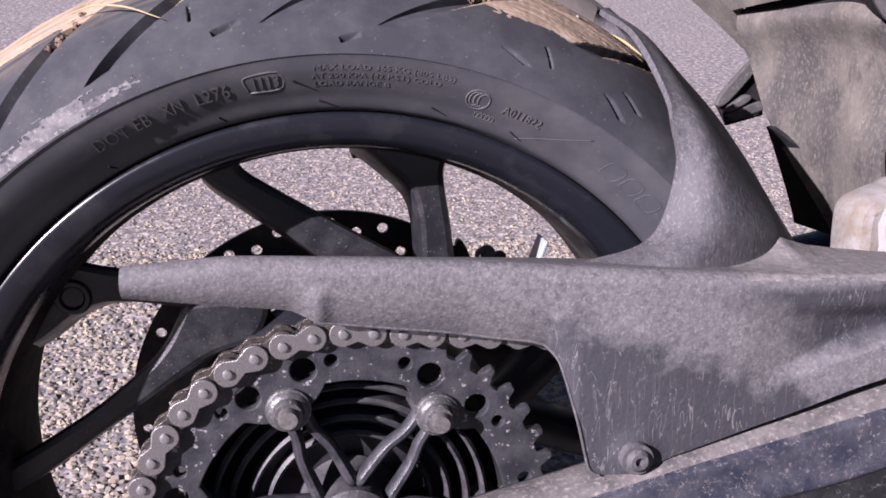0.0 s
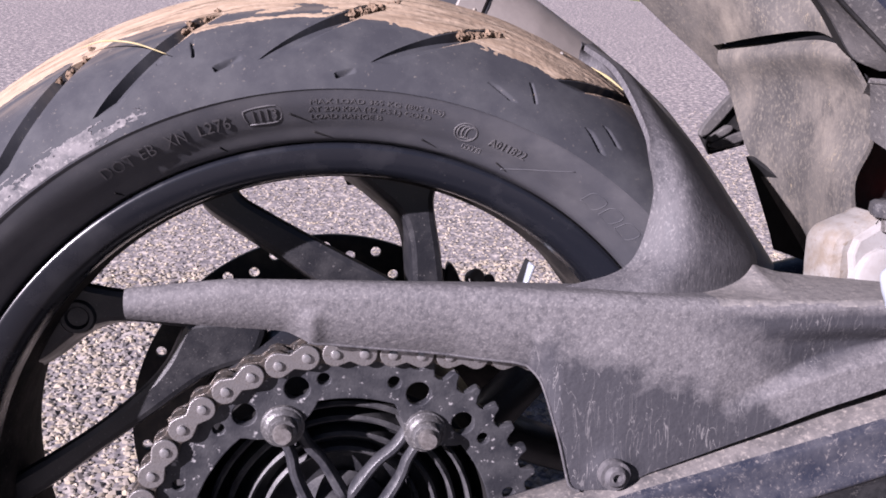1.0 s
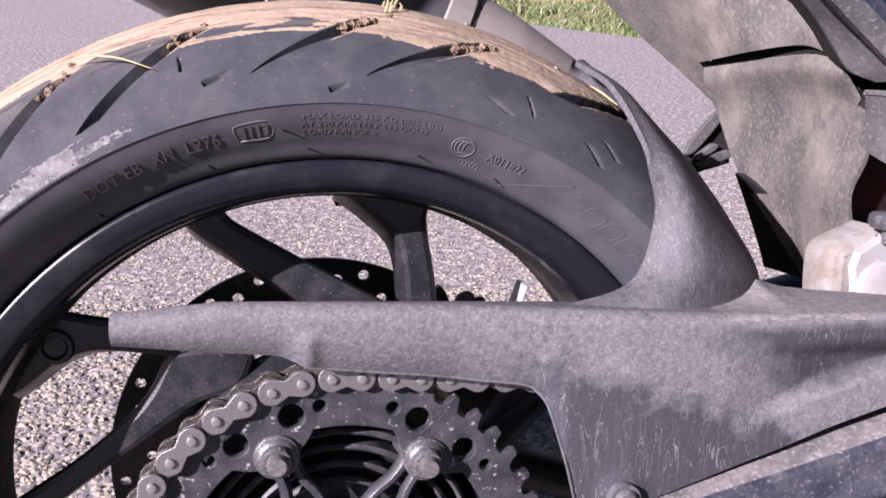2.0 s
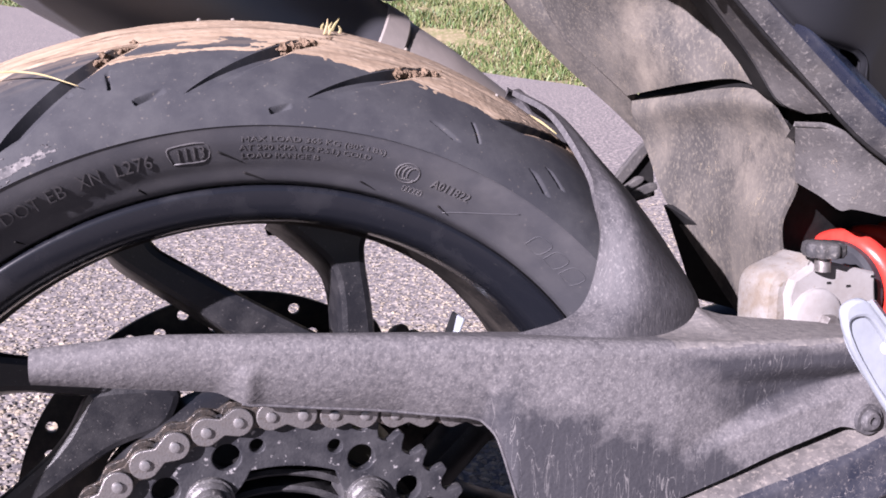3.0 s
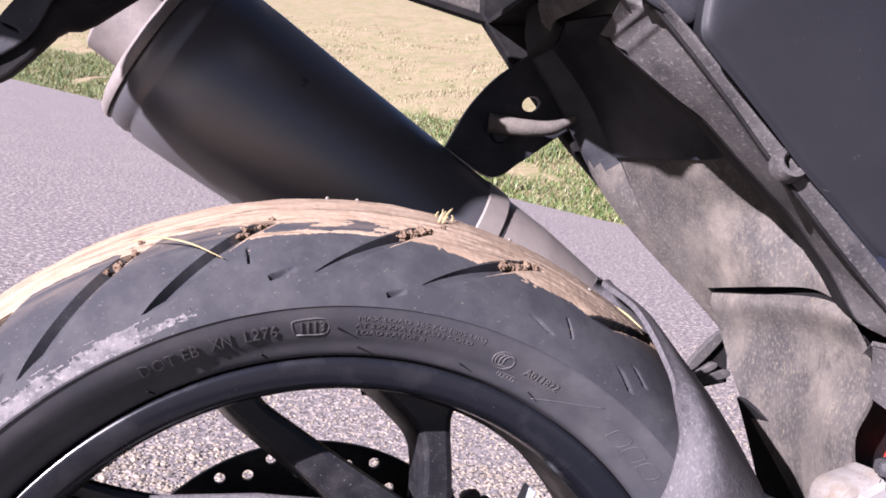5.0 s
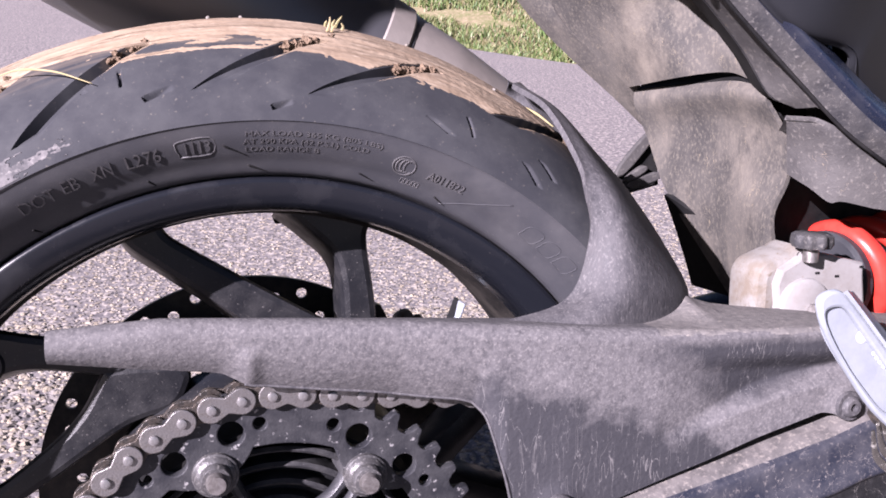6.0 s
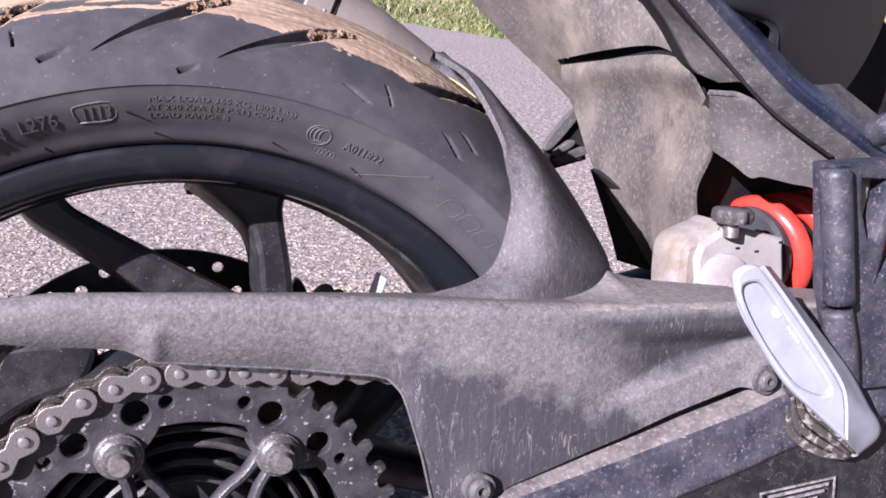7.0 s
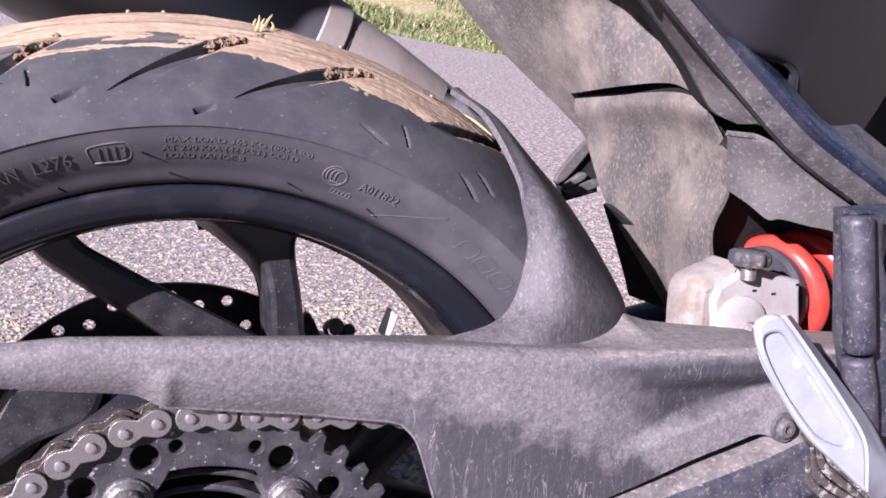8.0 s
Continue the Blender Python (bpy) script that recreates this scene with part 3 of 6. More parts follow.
# half profile of the tyre: radius and distance from its middle
TYRE = np.array([(0.318, 0.0), (0.3165, 0.02), (0.3105, 0.04), (0.2995, 0.062), (0.2825, 0.083), (0.2705, 0.0915), (0.262, 0.0948),
                 (0.2608, 0.0941), (0.253, 0.0908), (0.245, 0.0855), (0.2396, 0.081), (0.2338, 0.0768), (0.2316, 0.0735), (0.229, 0.064)])
_seg = np.r_[0, np.cumsum(np.hypot(*np.diff(TYRE, axis=0).T))]


def tread_place(w):
    """Radius and distance from the middle at w metres along the tyre's profile."""
    return np.interp(np.abs(w), _seg, TYRE[:, 0]), np.sign(w) * np.interp(np.abs(w), _seg, TYRE[:, 1])


def profile_at(y):
    return float(np.interp(y, TYRE[:7, 1], _seg[:7]))


SMOOTH_TYRE = spline(TYRE, 400)
SIDE_R, SIDE_Y = SMOOTH_TYRE[180:, 0][::-1], SMOOTH_TYRE[180:, 1][::-1]


# where each groove lies, how far out it reaches, and over what length its floor rises to its outer end
GROOVES = [(44, 0.07, 0.02), (58, 0.074, 0.02), (72.7, 0.102, 0.04), (86, 0.098, 0.04), (103.9, 0.102, 0.012), (118, 0.102, 0.014), (132, 0.102, 0.014), (146, 0.1, 0.02)] + [(160 + 15 * k, 0.1, 0.02) for k in range(15)]
SLANT, SLANT_AT = 266.0, 0.052      # degrees by which a groove runs back for each metre across the tread


def build_tyre():
    """The tyre, on a net that slants with the grooves, so that their walls are clean edges."""
    cols = [np.arange(36, 150, 0.11), np.arange(150, 396, 1.0)]
    for g, _, _ in GROOVES:
        cols.append(g + np.array([-2.4, -2.35, 0.0, 0.5, 0.53]))
    a0 = np.unique(np.round(np.concatenate(cols), 3))
    sm = SMOOTH_TYRE
    seg = np.r_[0, np.cumsum(np.hypot(*np.diff(sm, axis=0).T))]
    near = np.r_[np.arange(0, 0.075, 0.0009), np.arange(0.075, 0.118, 0.00045), np.arange(0.118, seg[-1], 0.0012), seg[-1]]
    w = np.unique(np.round(np.r_[-near, near[::5], seg[-1]], 6))
    r = np.interp(np.abs(w), seg, sm[:, 0])
    y = np.sign(w) * np.interp(np.abs(w), seg, sm[:, 1])
    U, W = np.meshgrid(a0, w, indexing="ij")
    A = np.radians(U + SLANT * (np.minimum(np.abs(W), 0.115) - SLANT_AT))
    depth = np.zeros_like(A)
    for g, end, rise in GROOVES:
        d = U - g
        ramp = np.clip((d + 2.7) / 1.9, 0, 1) * (d < 0.515)
        depth = np.maximum(depth, 0.0058 * ramp * np.clip(0.1 + (end - np.abs(W)) / rise, 0, 1) * np.clip((end - np.abs(W)) / 0.002, 0, 1))
    mean = 0.285

    def slit(p0, p1, ramp, deep):
        """A cut with one steep wall along p0 to p1 and a floor that rises over ramp metres to its right."""
        w0, w1 = -profile_at(-p0[1]), -profile_at(-p1[1])
        if abs(w1 - w0) > abs(radians(p1[0] - p0[0])) * mean * 0.3:
            t = (W - w0) / (w1 - w0)
            u = (radians(p0[0]) + radians(p1[0] - p0[0]) * np.clip(t, 0, 1) - A) * mean
        else:                                              # a cut that runs round the tyre, its wall on the outer side
            t = (A - radians(p0[0])) / radians(p1[0] - p0[0])
            u = w0 + (w1 - w0) * np.clip(t, 0, 1) - W
        on = np.clip(np.minimum(t, 1 - t) * 9 + 0.5, 0, 1) * np.clip(u / 0.0009 + 0.5, 0, 1)
        depth[:] = np.maximum(depth, deep * on * np.clip(1 - u / ramp, 0, 1))
    def pit(p0, p1, half, deep):
        """A short pit, deepest at p0, whose floor rises towards p1."""
        w0, w1 = -profile_at(-p0[1]), -profile_at(-p1[1])
        dx, dw = radians(p1[0] - p0[0]) * mean, w1 - w0
        ln = math.hypot(dx, dw)
        px, pw = A * mean - radians(p0[0]) * mean, W - w0
        t, q = (px * dx + pw * dw) / ln, np.abs(px * dw - pw * dx) / ln
        on = np.clip(t / 0.0007 + 0.5, 0, 1) * np.clip((half - q) / 0.0006 + 0.5, 0, 1)
        depth[:] = np.maximum(depth, deep * on * np.clip(1 - t / ln, 0, 1))
    for p0, p1, half in (((103.5, -0.0864), (100.4, -0.0838), 0.0017), ((90.3, -0.0925), (88.1, -0.0912), 0.0014), ((121.3, -0.0928), (118.4, -0.0912), 0.0017), ((135.0, -0.0864), (132.0, -0.0838), 0.0017)):
        pit(p0, p1, half, 0.0062)
    for p0, p1, ramp in (((72.6, -0.0868), (69.8, -0.0902), 0.006), ((59.6, -0.0865), (57.0, -0.0914), 0.006), ((57.4, -0.08), (55.2, -0.0855), 0.005),
                         ((67.6, -0.079), (66.6, -0.0875), 0.0016), ((105.3, -0.068), (105.5, -0.078), 0.0012), ((109.6, -0.0735), (109.2, -0.0765), 0.0022)):
        slit(p0, p1, ramp, 0.0058)
    rr = r[None] - depth
    yy = np.repeat(y[None], len(a0), 0) - np.sign(y)[None] * depth * np.clip((np.abs(y)[None] - 0.07) / 0.03, 0, 1) * 0.6
    v = np.stack([rr * np.cos(A), yy, AXLE + rr * np.sin(A)], 2)
    me = grid("rear_tyre", v, RUBBER, close_u=True)
    me.materials.append(SIDEWALL)
    co = np.empty(len(me.polygons) * 3)
    me.polygons.foreach_get("center", co)
    co = co.reshape(-1, 3)
    rad = np.hypot(co[:, 0], co[:, 2] - AXLE)
    me.polygons.foreach_set("material_index", (rad < 0.2615).astype(np.int32))
    return part("rear_tyre", me, bike, "wide black radial tyre, scuffed, with diagonal tread grooves")


def side_y(r):
    return -float(np.interp(r, SIDE_R, SIDE_Y))


def sidewall_text(text, deg, base, height, parent, squeeze=1.0, raise_=0.0011, mat=None):
    """Raised writing round the sidewall; deg is where it starts, base the radius of its baseline."""
    cu = bpy.data.curves.new("lettering", "FONT")
    cu.body, cu.size, cu.extrude, cu.resolution_u = text, height / 0.7, raise_, 2
    ob = new("lettering", cu)
    me = bpy.data.meshes.new_from_object(ob.evaluated_get(bpy.context.evaluated_depsgraph_get()))
    bpy.data.objects.remove(ob)
    bpy.data.curves.remove(cu)
    bm = bmesh.new()
    bm.from_mesh(me)
    for v in bm.verts:
        r = base + v.co.y
        a = radians(deg) - v.co.x * squeeze / base
        v.co = (r * math.cos(a), side_y(r) - v.co.z + 0.0002, AXLE + r * math.sin(a))
    bm.to_mesh(me)
    bm.free()
    me.materials.clear()
    me.materials.append(mat or LETTER)
    return part("lettering", me, parent, "raised rubber lettering")


def side_loop(name, outline, deg, base, rad=0.00045, mat=None):
    """A raised rib along a closed outline (u along the wall, v outwards), laid on the sidewall."""
    pts = []
    for u, q in outline + [outline[0]]:
        r, a = base + q, radians(deg) - u / base
        pts.append((r * math.cos(a), side_y(r), AXLE + r * math.sin(a)))
    return tube(name, pts, rad, mat or LETTER, 6, len(pts) * 3)


def build_lettering(tyre):
    for text, deg, base, h, sq in (("DOT", 120.4, 0.2446, 0.0068, 0.92), ("EB", 115.2, 0.2452, 0.0068, 0.92), ("XN", 111.6, 0.2458, 0.0068, 0.8),
                                   ("L276", 107.6, 0.246, 0.0068, 0.95), ("1113", 100.9, 0.2466, 0.0064, 0.8), ("A011822", 70.0, 0.2446, 0.0046, 0.95),
                                   ("MAX LOAD 365 KG (805 LBS)", 93.6, 0.2532, 0.0027, 1.5), ("AT 290 KPA (42 P.S.I.) COLD", 93.8, 0.2490, 0.0027, 1.42),
                                   ("LOAD RANGE B", 93.6, 0.2448, 0.0027, 1.42)):
        sidewall_text(text, deg, base, h, tyre, sq, 0.0009 if h > 0.004 else 0.0006)
    ring = [circle(0, 0, 0.0064, 24, 0.8)]
    for k in range(3):                                       # three nested open arcs in a ring
        arc = [(0.003 - 0.0024 * k + 0.0028 * math.cos(q), 0.0036 * math.sin(q)) for q in np.linspace(0.9, 5.4, 10)]
        ring.append(arc + arc[::-1])
    part("approval_mark", join(*[side_loop("approval_mark", o, 73.4, 0.2476) for o in ring]), tyre)
    for u in range(5):                                       # a small worn code under the mark
        part("worn_code", side_loop("worn_code", [(u * 0.0023, 0), (u * 0.0023 + 0.0015, 0), (u * 0.0023 + 0.0015, 0.0026), (u * 0.0023, 0.0026)], 73.0, 0.2382, 0.00025), tyre)
    border = [(-0.0008, -0.0012), (0.0152, -0.0012), (0.0152, 0.0072), (-0.0008, 0.0072), (-0.0026, 0.004)]
    part("date_frame", side_loop("date_frame", border, 101.0, 0.2468, 0.0004), tyre)
    for k, (u, wd) in enumerate(((0, 0.012), (0.0145, 0.011), (0.028, 0.012))):
        o = smooth_outline([(u, 0), (u + wd * 0.2, 0.0075), (u + wd, 0.0078), (u + wd * 0.85, 0.0)], 16)
        part("outline_letter", side_loop("outline_letter", o, 54.5, 0.2425, 0.0003, SIDEWALL), tyre)
    for d0, r0, d1, r1 in ((120.7, 0.2368, 120.0, 0.233), (105.8, 0.2372, 105.0, 0.2335), (93.3, 0.2375, 90.6, 0.233), (96.2, 0.2491, 93.4, 0.2428), (78.6, 0.2372, 76.4, 0.2345), (67.6, 0.237, 65.6, 0.2345)):
        pts = [polar(r0 + (r1 - r0) * q, d0 + (d1 - d0) * q, side_y(r0 + (r1 - r0) * q) - 0.0003) for q in (0, 0.5, 1)]
        part("mould_hair", tube("mould_hair", pts, [0.0006, 0.0004, 0.0002], DARK, 6, 10), tyre, "thin black mould hair")
    pts = [polar(r, d, side_y(r) - 0.0001) for r, d in ((0.2345, 66.5), (0.2405, 63.5), (0.247, 60.5), (0.2535, 58.0))]
    part("mould_line", tube("mould_line", pts, 0.0003, SIDEWALL, 6, 20), tyre, "raised curved line")
    # pale scuff of dust along the shoulder
    a = np.radians(np.arange(111, 147, 0.12))
    w = np.arange(-0.1185, -0.099, 0.0005)
    A, W = np.meshgrid(a, w, indexing="ij")
    r, y = tread_place(W)
    mid = -0.1125 - 0.002 * np.sin(A * 9)
    n = np.array([[noise.noise((p * 14, q * 260, 3.0)) + 0.6 * noise.noise((p * 60, q * 700, 8.0)) + 0.4 * noise.noise((p * 150, q * 300, 1.0)) for p, q in zip(r1, r2)] for r1, r2 in zip(A, W)])
    edge = np.clip((np.degrees(A) - 112) / 9, 0, 1)
    off = np.where(n + 1.15 * edge - np.abs(W - mid) / 0.0062 * 0.8 > 0.12, 0.0003, -0.0012)
    v = np.stack([(r + off) * np.cos(A), y + np.sign(y) * off, AXLE + (r + off) * np.sin(A)], 2)
    part("dust_scuff", grid("dust_scuff", v, SCUFF), tyre, "pale dusty scuff along the shoulder")


def build_mud(tyre):
    """A cracked coat of dried mud over the tread, thinning out towards the shoulder."""
    a = np.radians(np.arange(36, 152, 0.16))
    w = np.arange(-0.1, 0.07, 0.0007)
    A, W = np.meshgrid(a, w, indexing="ij")
    r, y = tread_place(W)
    edge = np.interp(np.degrees(a), [36, 50, 55.6, 61, 65, 69, 75, 79, 83, 88.5, 94, 99, 107, 113, 123, 135, 150], [0.03, 0.046, 0.057, 0.078, 0.084, 0.085, 0.08, 0.081, 0.079, 0.073, 0.067, 0.07, 0.064, 0.054, 0.056, 0.052, 0.048])
    rough = np.empty_like(A)
    for i in range(A.shape[0]):
        for j in range(A.shape[1]):
            p = (A[i, j] * 14.0, W[i, j] * 210.0, 0.0)
            q = (A[i, j] * 95.0, W[i, j] * 420.0, 5.0)
            rough[i, j] = 0.75 * noise.noise(p) + 0.25 * noise.noise(q) + 0.1 * noise.noise((A[i, j] * 200.0, W[i, j] * 700.0, 2.0))
    inside = (edge[:, None] + W) / 0.012                     # positive on the mud's side of its edge
    off = np.clip(inside * 0.5, -2.5, 1.0) * 0.0012 + rough * 0.0009 - 0.0001
    for g, _, _ in GROOVES[1:8]:                                 # the grooves break the coat
        line = np.degrees(A) - (g + SLANT * (np.abs(W) - SLANT_AT))
        off -= 0.0095 * np.clip((line + 2.2) / 0.5, 0, 1) * np.clip((0.75 - line) / 0.25, 0, 1) * (W < (-0.03 if g < 60 else -0.051))
    off = np.where(inside < -0.9, -0.009, np.clip(off, -0.009, 0.004))
    rr, yy = r + off * np.cos(W * 11), y + off * np.sin(W * 11)
    v = np.stack([rr * np.cos(A), yy, AXLE + rr * np.sin(A)], 2)
    part("dried_mud", grid("dried_mud", v, MUD), tyre, "pale tan dried mud caked along the tread")
    rng = random.Random(3)
    for g, y0, n in ((72.7, -0.052, 46), (86, -0.048, 46), (103.9, -0.048, 16), (118, -0.046, 8)):
        for k in range(n):
            q = rng.uniform(-0.7, 1)
            yk = y0 - 0.011 * q
            ang = g - 0.3 + (profile_at(-yk) - SLANT_AT) * SLANT + rng.uniform(-0.9, 0.7)
            r0, yv = tread_place(-profile_at(-yk))
            bm = bmesh.new()
            bmesh.ops.create_icosphere(bm, subdivisions=2, radius=rng.uniform(0.0006, 0.0027))
            for vv in bm.verts:
                vv.co *= 1 + 0.95 * noise.noise(vv.co * 620 + Vector((k, g, 0)))
            bm.transform(Matrix.Translation(polar(r0 - rng.uniform(0.0, 0.002), ang, float(yv))))
            me = bpy.data.meshes.new("soil_clod")
            bm.to_mesh(me)
            bm.free()
            me.materials.append(SOIL_CLOD)
            part("soil_clod", me, tyre, "dark crumbly soil packed in the groove")


def build_rim():
    prof = [(0.2298, -0.06), (0.23, -0.0737), (0.2294, -0.0749), (0.2283, -0.0756), (0.2268, -0.0758), (0.2165, -0.0722), (0.2132, -0.0698), (0.2102, -0.0615), (0.2092, -0.056),
            (0.208, -0.045), (0.2045, -0.03), (0.203, 0.0), (0.2045, 0.04), (0.2075, 0.058), (0.2095, 0.066), (0.2262, 0.0716), (0.2297, 0.069), (0.226, 0.05), (0.216, 0.035), (0.212, 0.0), (0.216, -0.04), (0.226, -0.058)]
    me = lathe("wheel_rim", prof, RIM_BLACK, 240)
    me.materials.append(RIM_INNER)
    for k, p in enumerate(me.polygons):                     # the well between the two lips is matt and dusty
        p.material_index = 1 if 9 <= k % len(prof) <= 14 else 0
    rim = part("wheel_rim", me, bike, "gloss black cast wheel rim, dusty inside")

    def spoke(rim_deg, path, w0, w1):
        """One arm of a pair, from the rim to the joint near the hub; a ribbed bar with a wide rim end."""
        c = spline([polar(0.211, rim_deg, -0.0015)] + [(x, -0.0015, z) for x, z in path], 28)
        t = np.gradient(c, axis=0)
        t /= np.linalg.norm(t, axis=1, keepdims=True)
        side = np.stack([-t[:, 2], 0 * t[:, 0], t[:, 0]], 1)
        s = np.linspace(0, 1, 28)
        half = np.interp(s, [0, 0.12, 0.3, 1], [w0 * 1.35, w0 * 1.1, w0, w1])
        sec = [(-1, 0.012), (-1, -0.010), (-0.72, -0.0165), (-0.3, -0.0185), (0.3, -0.0185), (0.72, -0.0165), (1, -0.010), (1, 0.012), (0.6, 0.02), (-0.6, 0.02)]
        v = np.array([[c[i] + side[i] * half[i] * u + np.array((0, d, 0)) for u, d in sec] for i in range(28)])
        me = grid("spoke", v, SPOKE_GREY, close_v=True)
        part("spoke", me, rim, "dark grey cast spoke, dusty")
    # the four arms seen above the chain, each cut to its own outline
    for o in ([(-0.0869, 0.5059), (-0.0605, 0.5128), (-0.0582, 0.5011), (-0.0381, 0.4888), (-0.0209, 0.4785), (0.0025, 0.4648), (0.0357, 0.4459), (0.0638, 0.4299), (0.0201, 0.4229), (-0.0129, 0.446), (-0.0389, 0.4644), (-0.0614, 0.4804), (-0.0806, 0.4939)],
              [(0.0035, 0.5192), (0.0166, 0.5108), (0.0299, 0.4995), (0.0404, 0.4902), (0.0456, 0.4809), (0.0486, 0.4653), (0.0496, 0.4448), (0.0513, 0.4141), (0.0751, 0.4131), (0.0715, 0.4441), (0.0691, 0.4647), (0.0651, 0.4866), (0.0641, 0.5004), (0.0707, 0.5109)],
              [(-0.18, 0.4556), (-0.1508, 0.4466), (-0.129, 0.4418), (-0.081, 0.4354), (-0.0792, 0.4135), (-0.1079, 0.4185), (-0.1304, 0.422), (-0.1446, 0.4211), (-0.159, 0.4156), (-0.1786, 0.3995), (-0.2005, 0.3882)],
              [(-0.2136, 0.3165), (-0.1864, 0.332), (-0.15, 0.3548), (-0.1191, 0.3805), (-0.1065, 0.3958), (-0.0978, 0.4143), (-0.0933, 0.422), (-0.0405, 0.4213), (-0.0506, 0.3929), (-0.0777, 0.3862), (-0.0945, 0.3758), (-0.1208, 0.3562), (-0.1392, 0.3442), (-0.1825, 0.3124), (-0.21, 0.2961)]):
        me = plate("spoke", [rounded(o)], -0.0205, 0.02, SPOKE_GREY, 0.0045)
        for p in me.vertices:                   # back set lower than the face, to hide its upper sides from the camera
            p.co.z -= 0.012 * max(0.0, min(1.0, (p.co.y + 0.015) / 0.035))
        part("spoke", me, rim, "dark grey cast spoke, dusty")
    for k, rim_deg in enumerate((214, 246, 286, 318, 356, 28)):
        mid = rim_deg + (14 if k % 2 == 0 else -14)
        j, q = polar(0.11, mid), polar(0.165, rim_deg + (3 if k % 2 == 0 else -3))
        spoke(rim_deg, [(q[0], q[2]), (j[0], j[2])], 0.011, 0.013)
    hub = [(0.018, -0.072), (0.06, -0.072), (0.085, -0.05), (0.1, -0.028), (0.106, -0.012), (0.104, 0.006), (0.08, 0.02), (0.06, 0.06), (0.018, 0.062)]
    part("wheel_hub", lathe("wheel_hub", hub, SPOKE_GREY, 96), bike, "dark cast wheel hub")
    for d in (98, 62.3, 128):
        part("rim_mark", stub("rim_mark", [(0.0, 0.0005), (0.0006, 0.0004), (0.0009, 0.0)], BLACK_PLASTIC, polar(0.213, d, -0.0645), (0, -1, 0), 10), rim)
    part("spoke_boss", stub("spoke_boss", [(0.006, 0.0), (0.0075, 0.0022), (0.0098, 0.0022), (0.0112, 0.0)], SPOKE_GREY, (-0.1585, -0.0205, 0.4265), (0, -1, 0), 32), rim, "round cast boss")
    # balance weight, a bright strip inside the rim
    part("balance_weight", block("balance_weight", (0.003, 0.022, 0.019), ALLOY, (0.1415, 0.036, 0.4315), (0, 20, 0), 0.0008, 1), rim, "bright silver balance weight")


def build_disc():
    outer = [(0.1465 * math.cos(t), AXLE + 0.1465 * math.sin(t)) for t in np.linspace(0, 2 * np.pi, 180, endpoint=False)]
    inner = [((0.092 + 0.004 * math.cos(9 * t)) * math.cos(t), AXLE + (0.092 + 0.004 * math.cos(9 * t)) * math.sin(t)) for t in np.linspace(0, 2 * np.pi, 120, endpoint=False)]
    holes = []
    for k in range(23):
        d = 91 + k * 360 / 23
        p = polar(0.1373, d)
        holes.append(circle(p[0], p[2], 0.0038, 14))
        p = polar((0.1245, 0.1311, 0.118)[k % 3], d + 180 / 23)
        holes.append(circle(p[0], p[2], 0.0038, 14))
    disc = part("brake_disc", plate("brake_disc", [outer, inner] + holes, 0.068, 0.073, DISC), bike, "black drilled brake disc")
    for k in range(5):
        p = polar(0.088, 20 + 72 * k, 0.07)
        part("disc_bolt", stub("disc_bolt", [(0, 0.005), (0.006, 0.005), (0.0075, 0.0), (0.0075, -0.004)], BOLT, p, (0, -1, 0)), disc)
    body = block("brake_caliper", (0.06, 0.045, 0.05), BLACK_PLASTIC, (0.106, 0.085, 0.384), (0, 20, 0), 0.008, 3)
    cal = part("brake_caliper", body, bike, "small dark brake caliper, dusty")
    part("caliper_ear", plate("caliper_ear", [rounded([(0.0885, 0.434), (0.094, 0.4315), (0.101, 0.415), (0.104, 0.4), (0.086, 0.4), (0.087, 0.42)], 1)], 0.066, 0.074, SPOKE_GREY, 0.0015), cal, "dusty grey caliper ear")
    for p, r, m in (((0.1095, 0.062, 0.4232), 0.0062, CAST), ((0.1195, 0.064, 0.4195), 0.005, OILY)):
        part("caliper_pin", stub("caliper_pin", [(0, 0.006), (r * 0.8, 0.006), (r, 0.004), (r, -0.012)], m, p, (0, -1, 0.35), 16), cal, "dusty pin head")


# ---- drive: sprocket, carrier and chain ----
TEETH, PITCH_R, CHAIN_Y = 46, 0.1172, -0.1005
LINK = 2 * PITCH_R * math.sin(math.pi / TEETH)


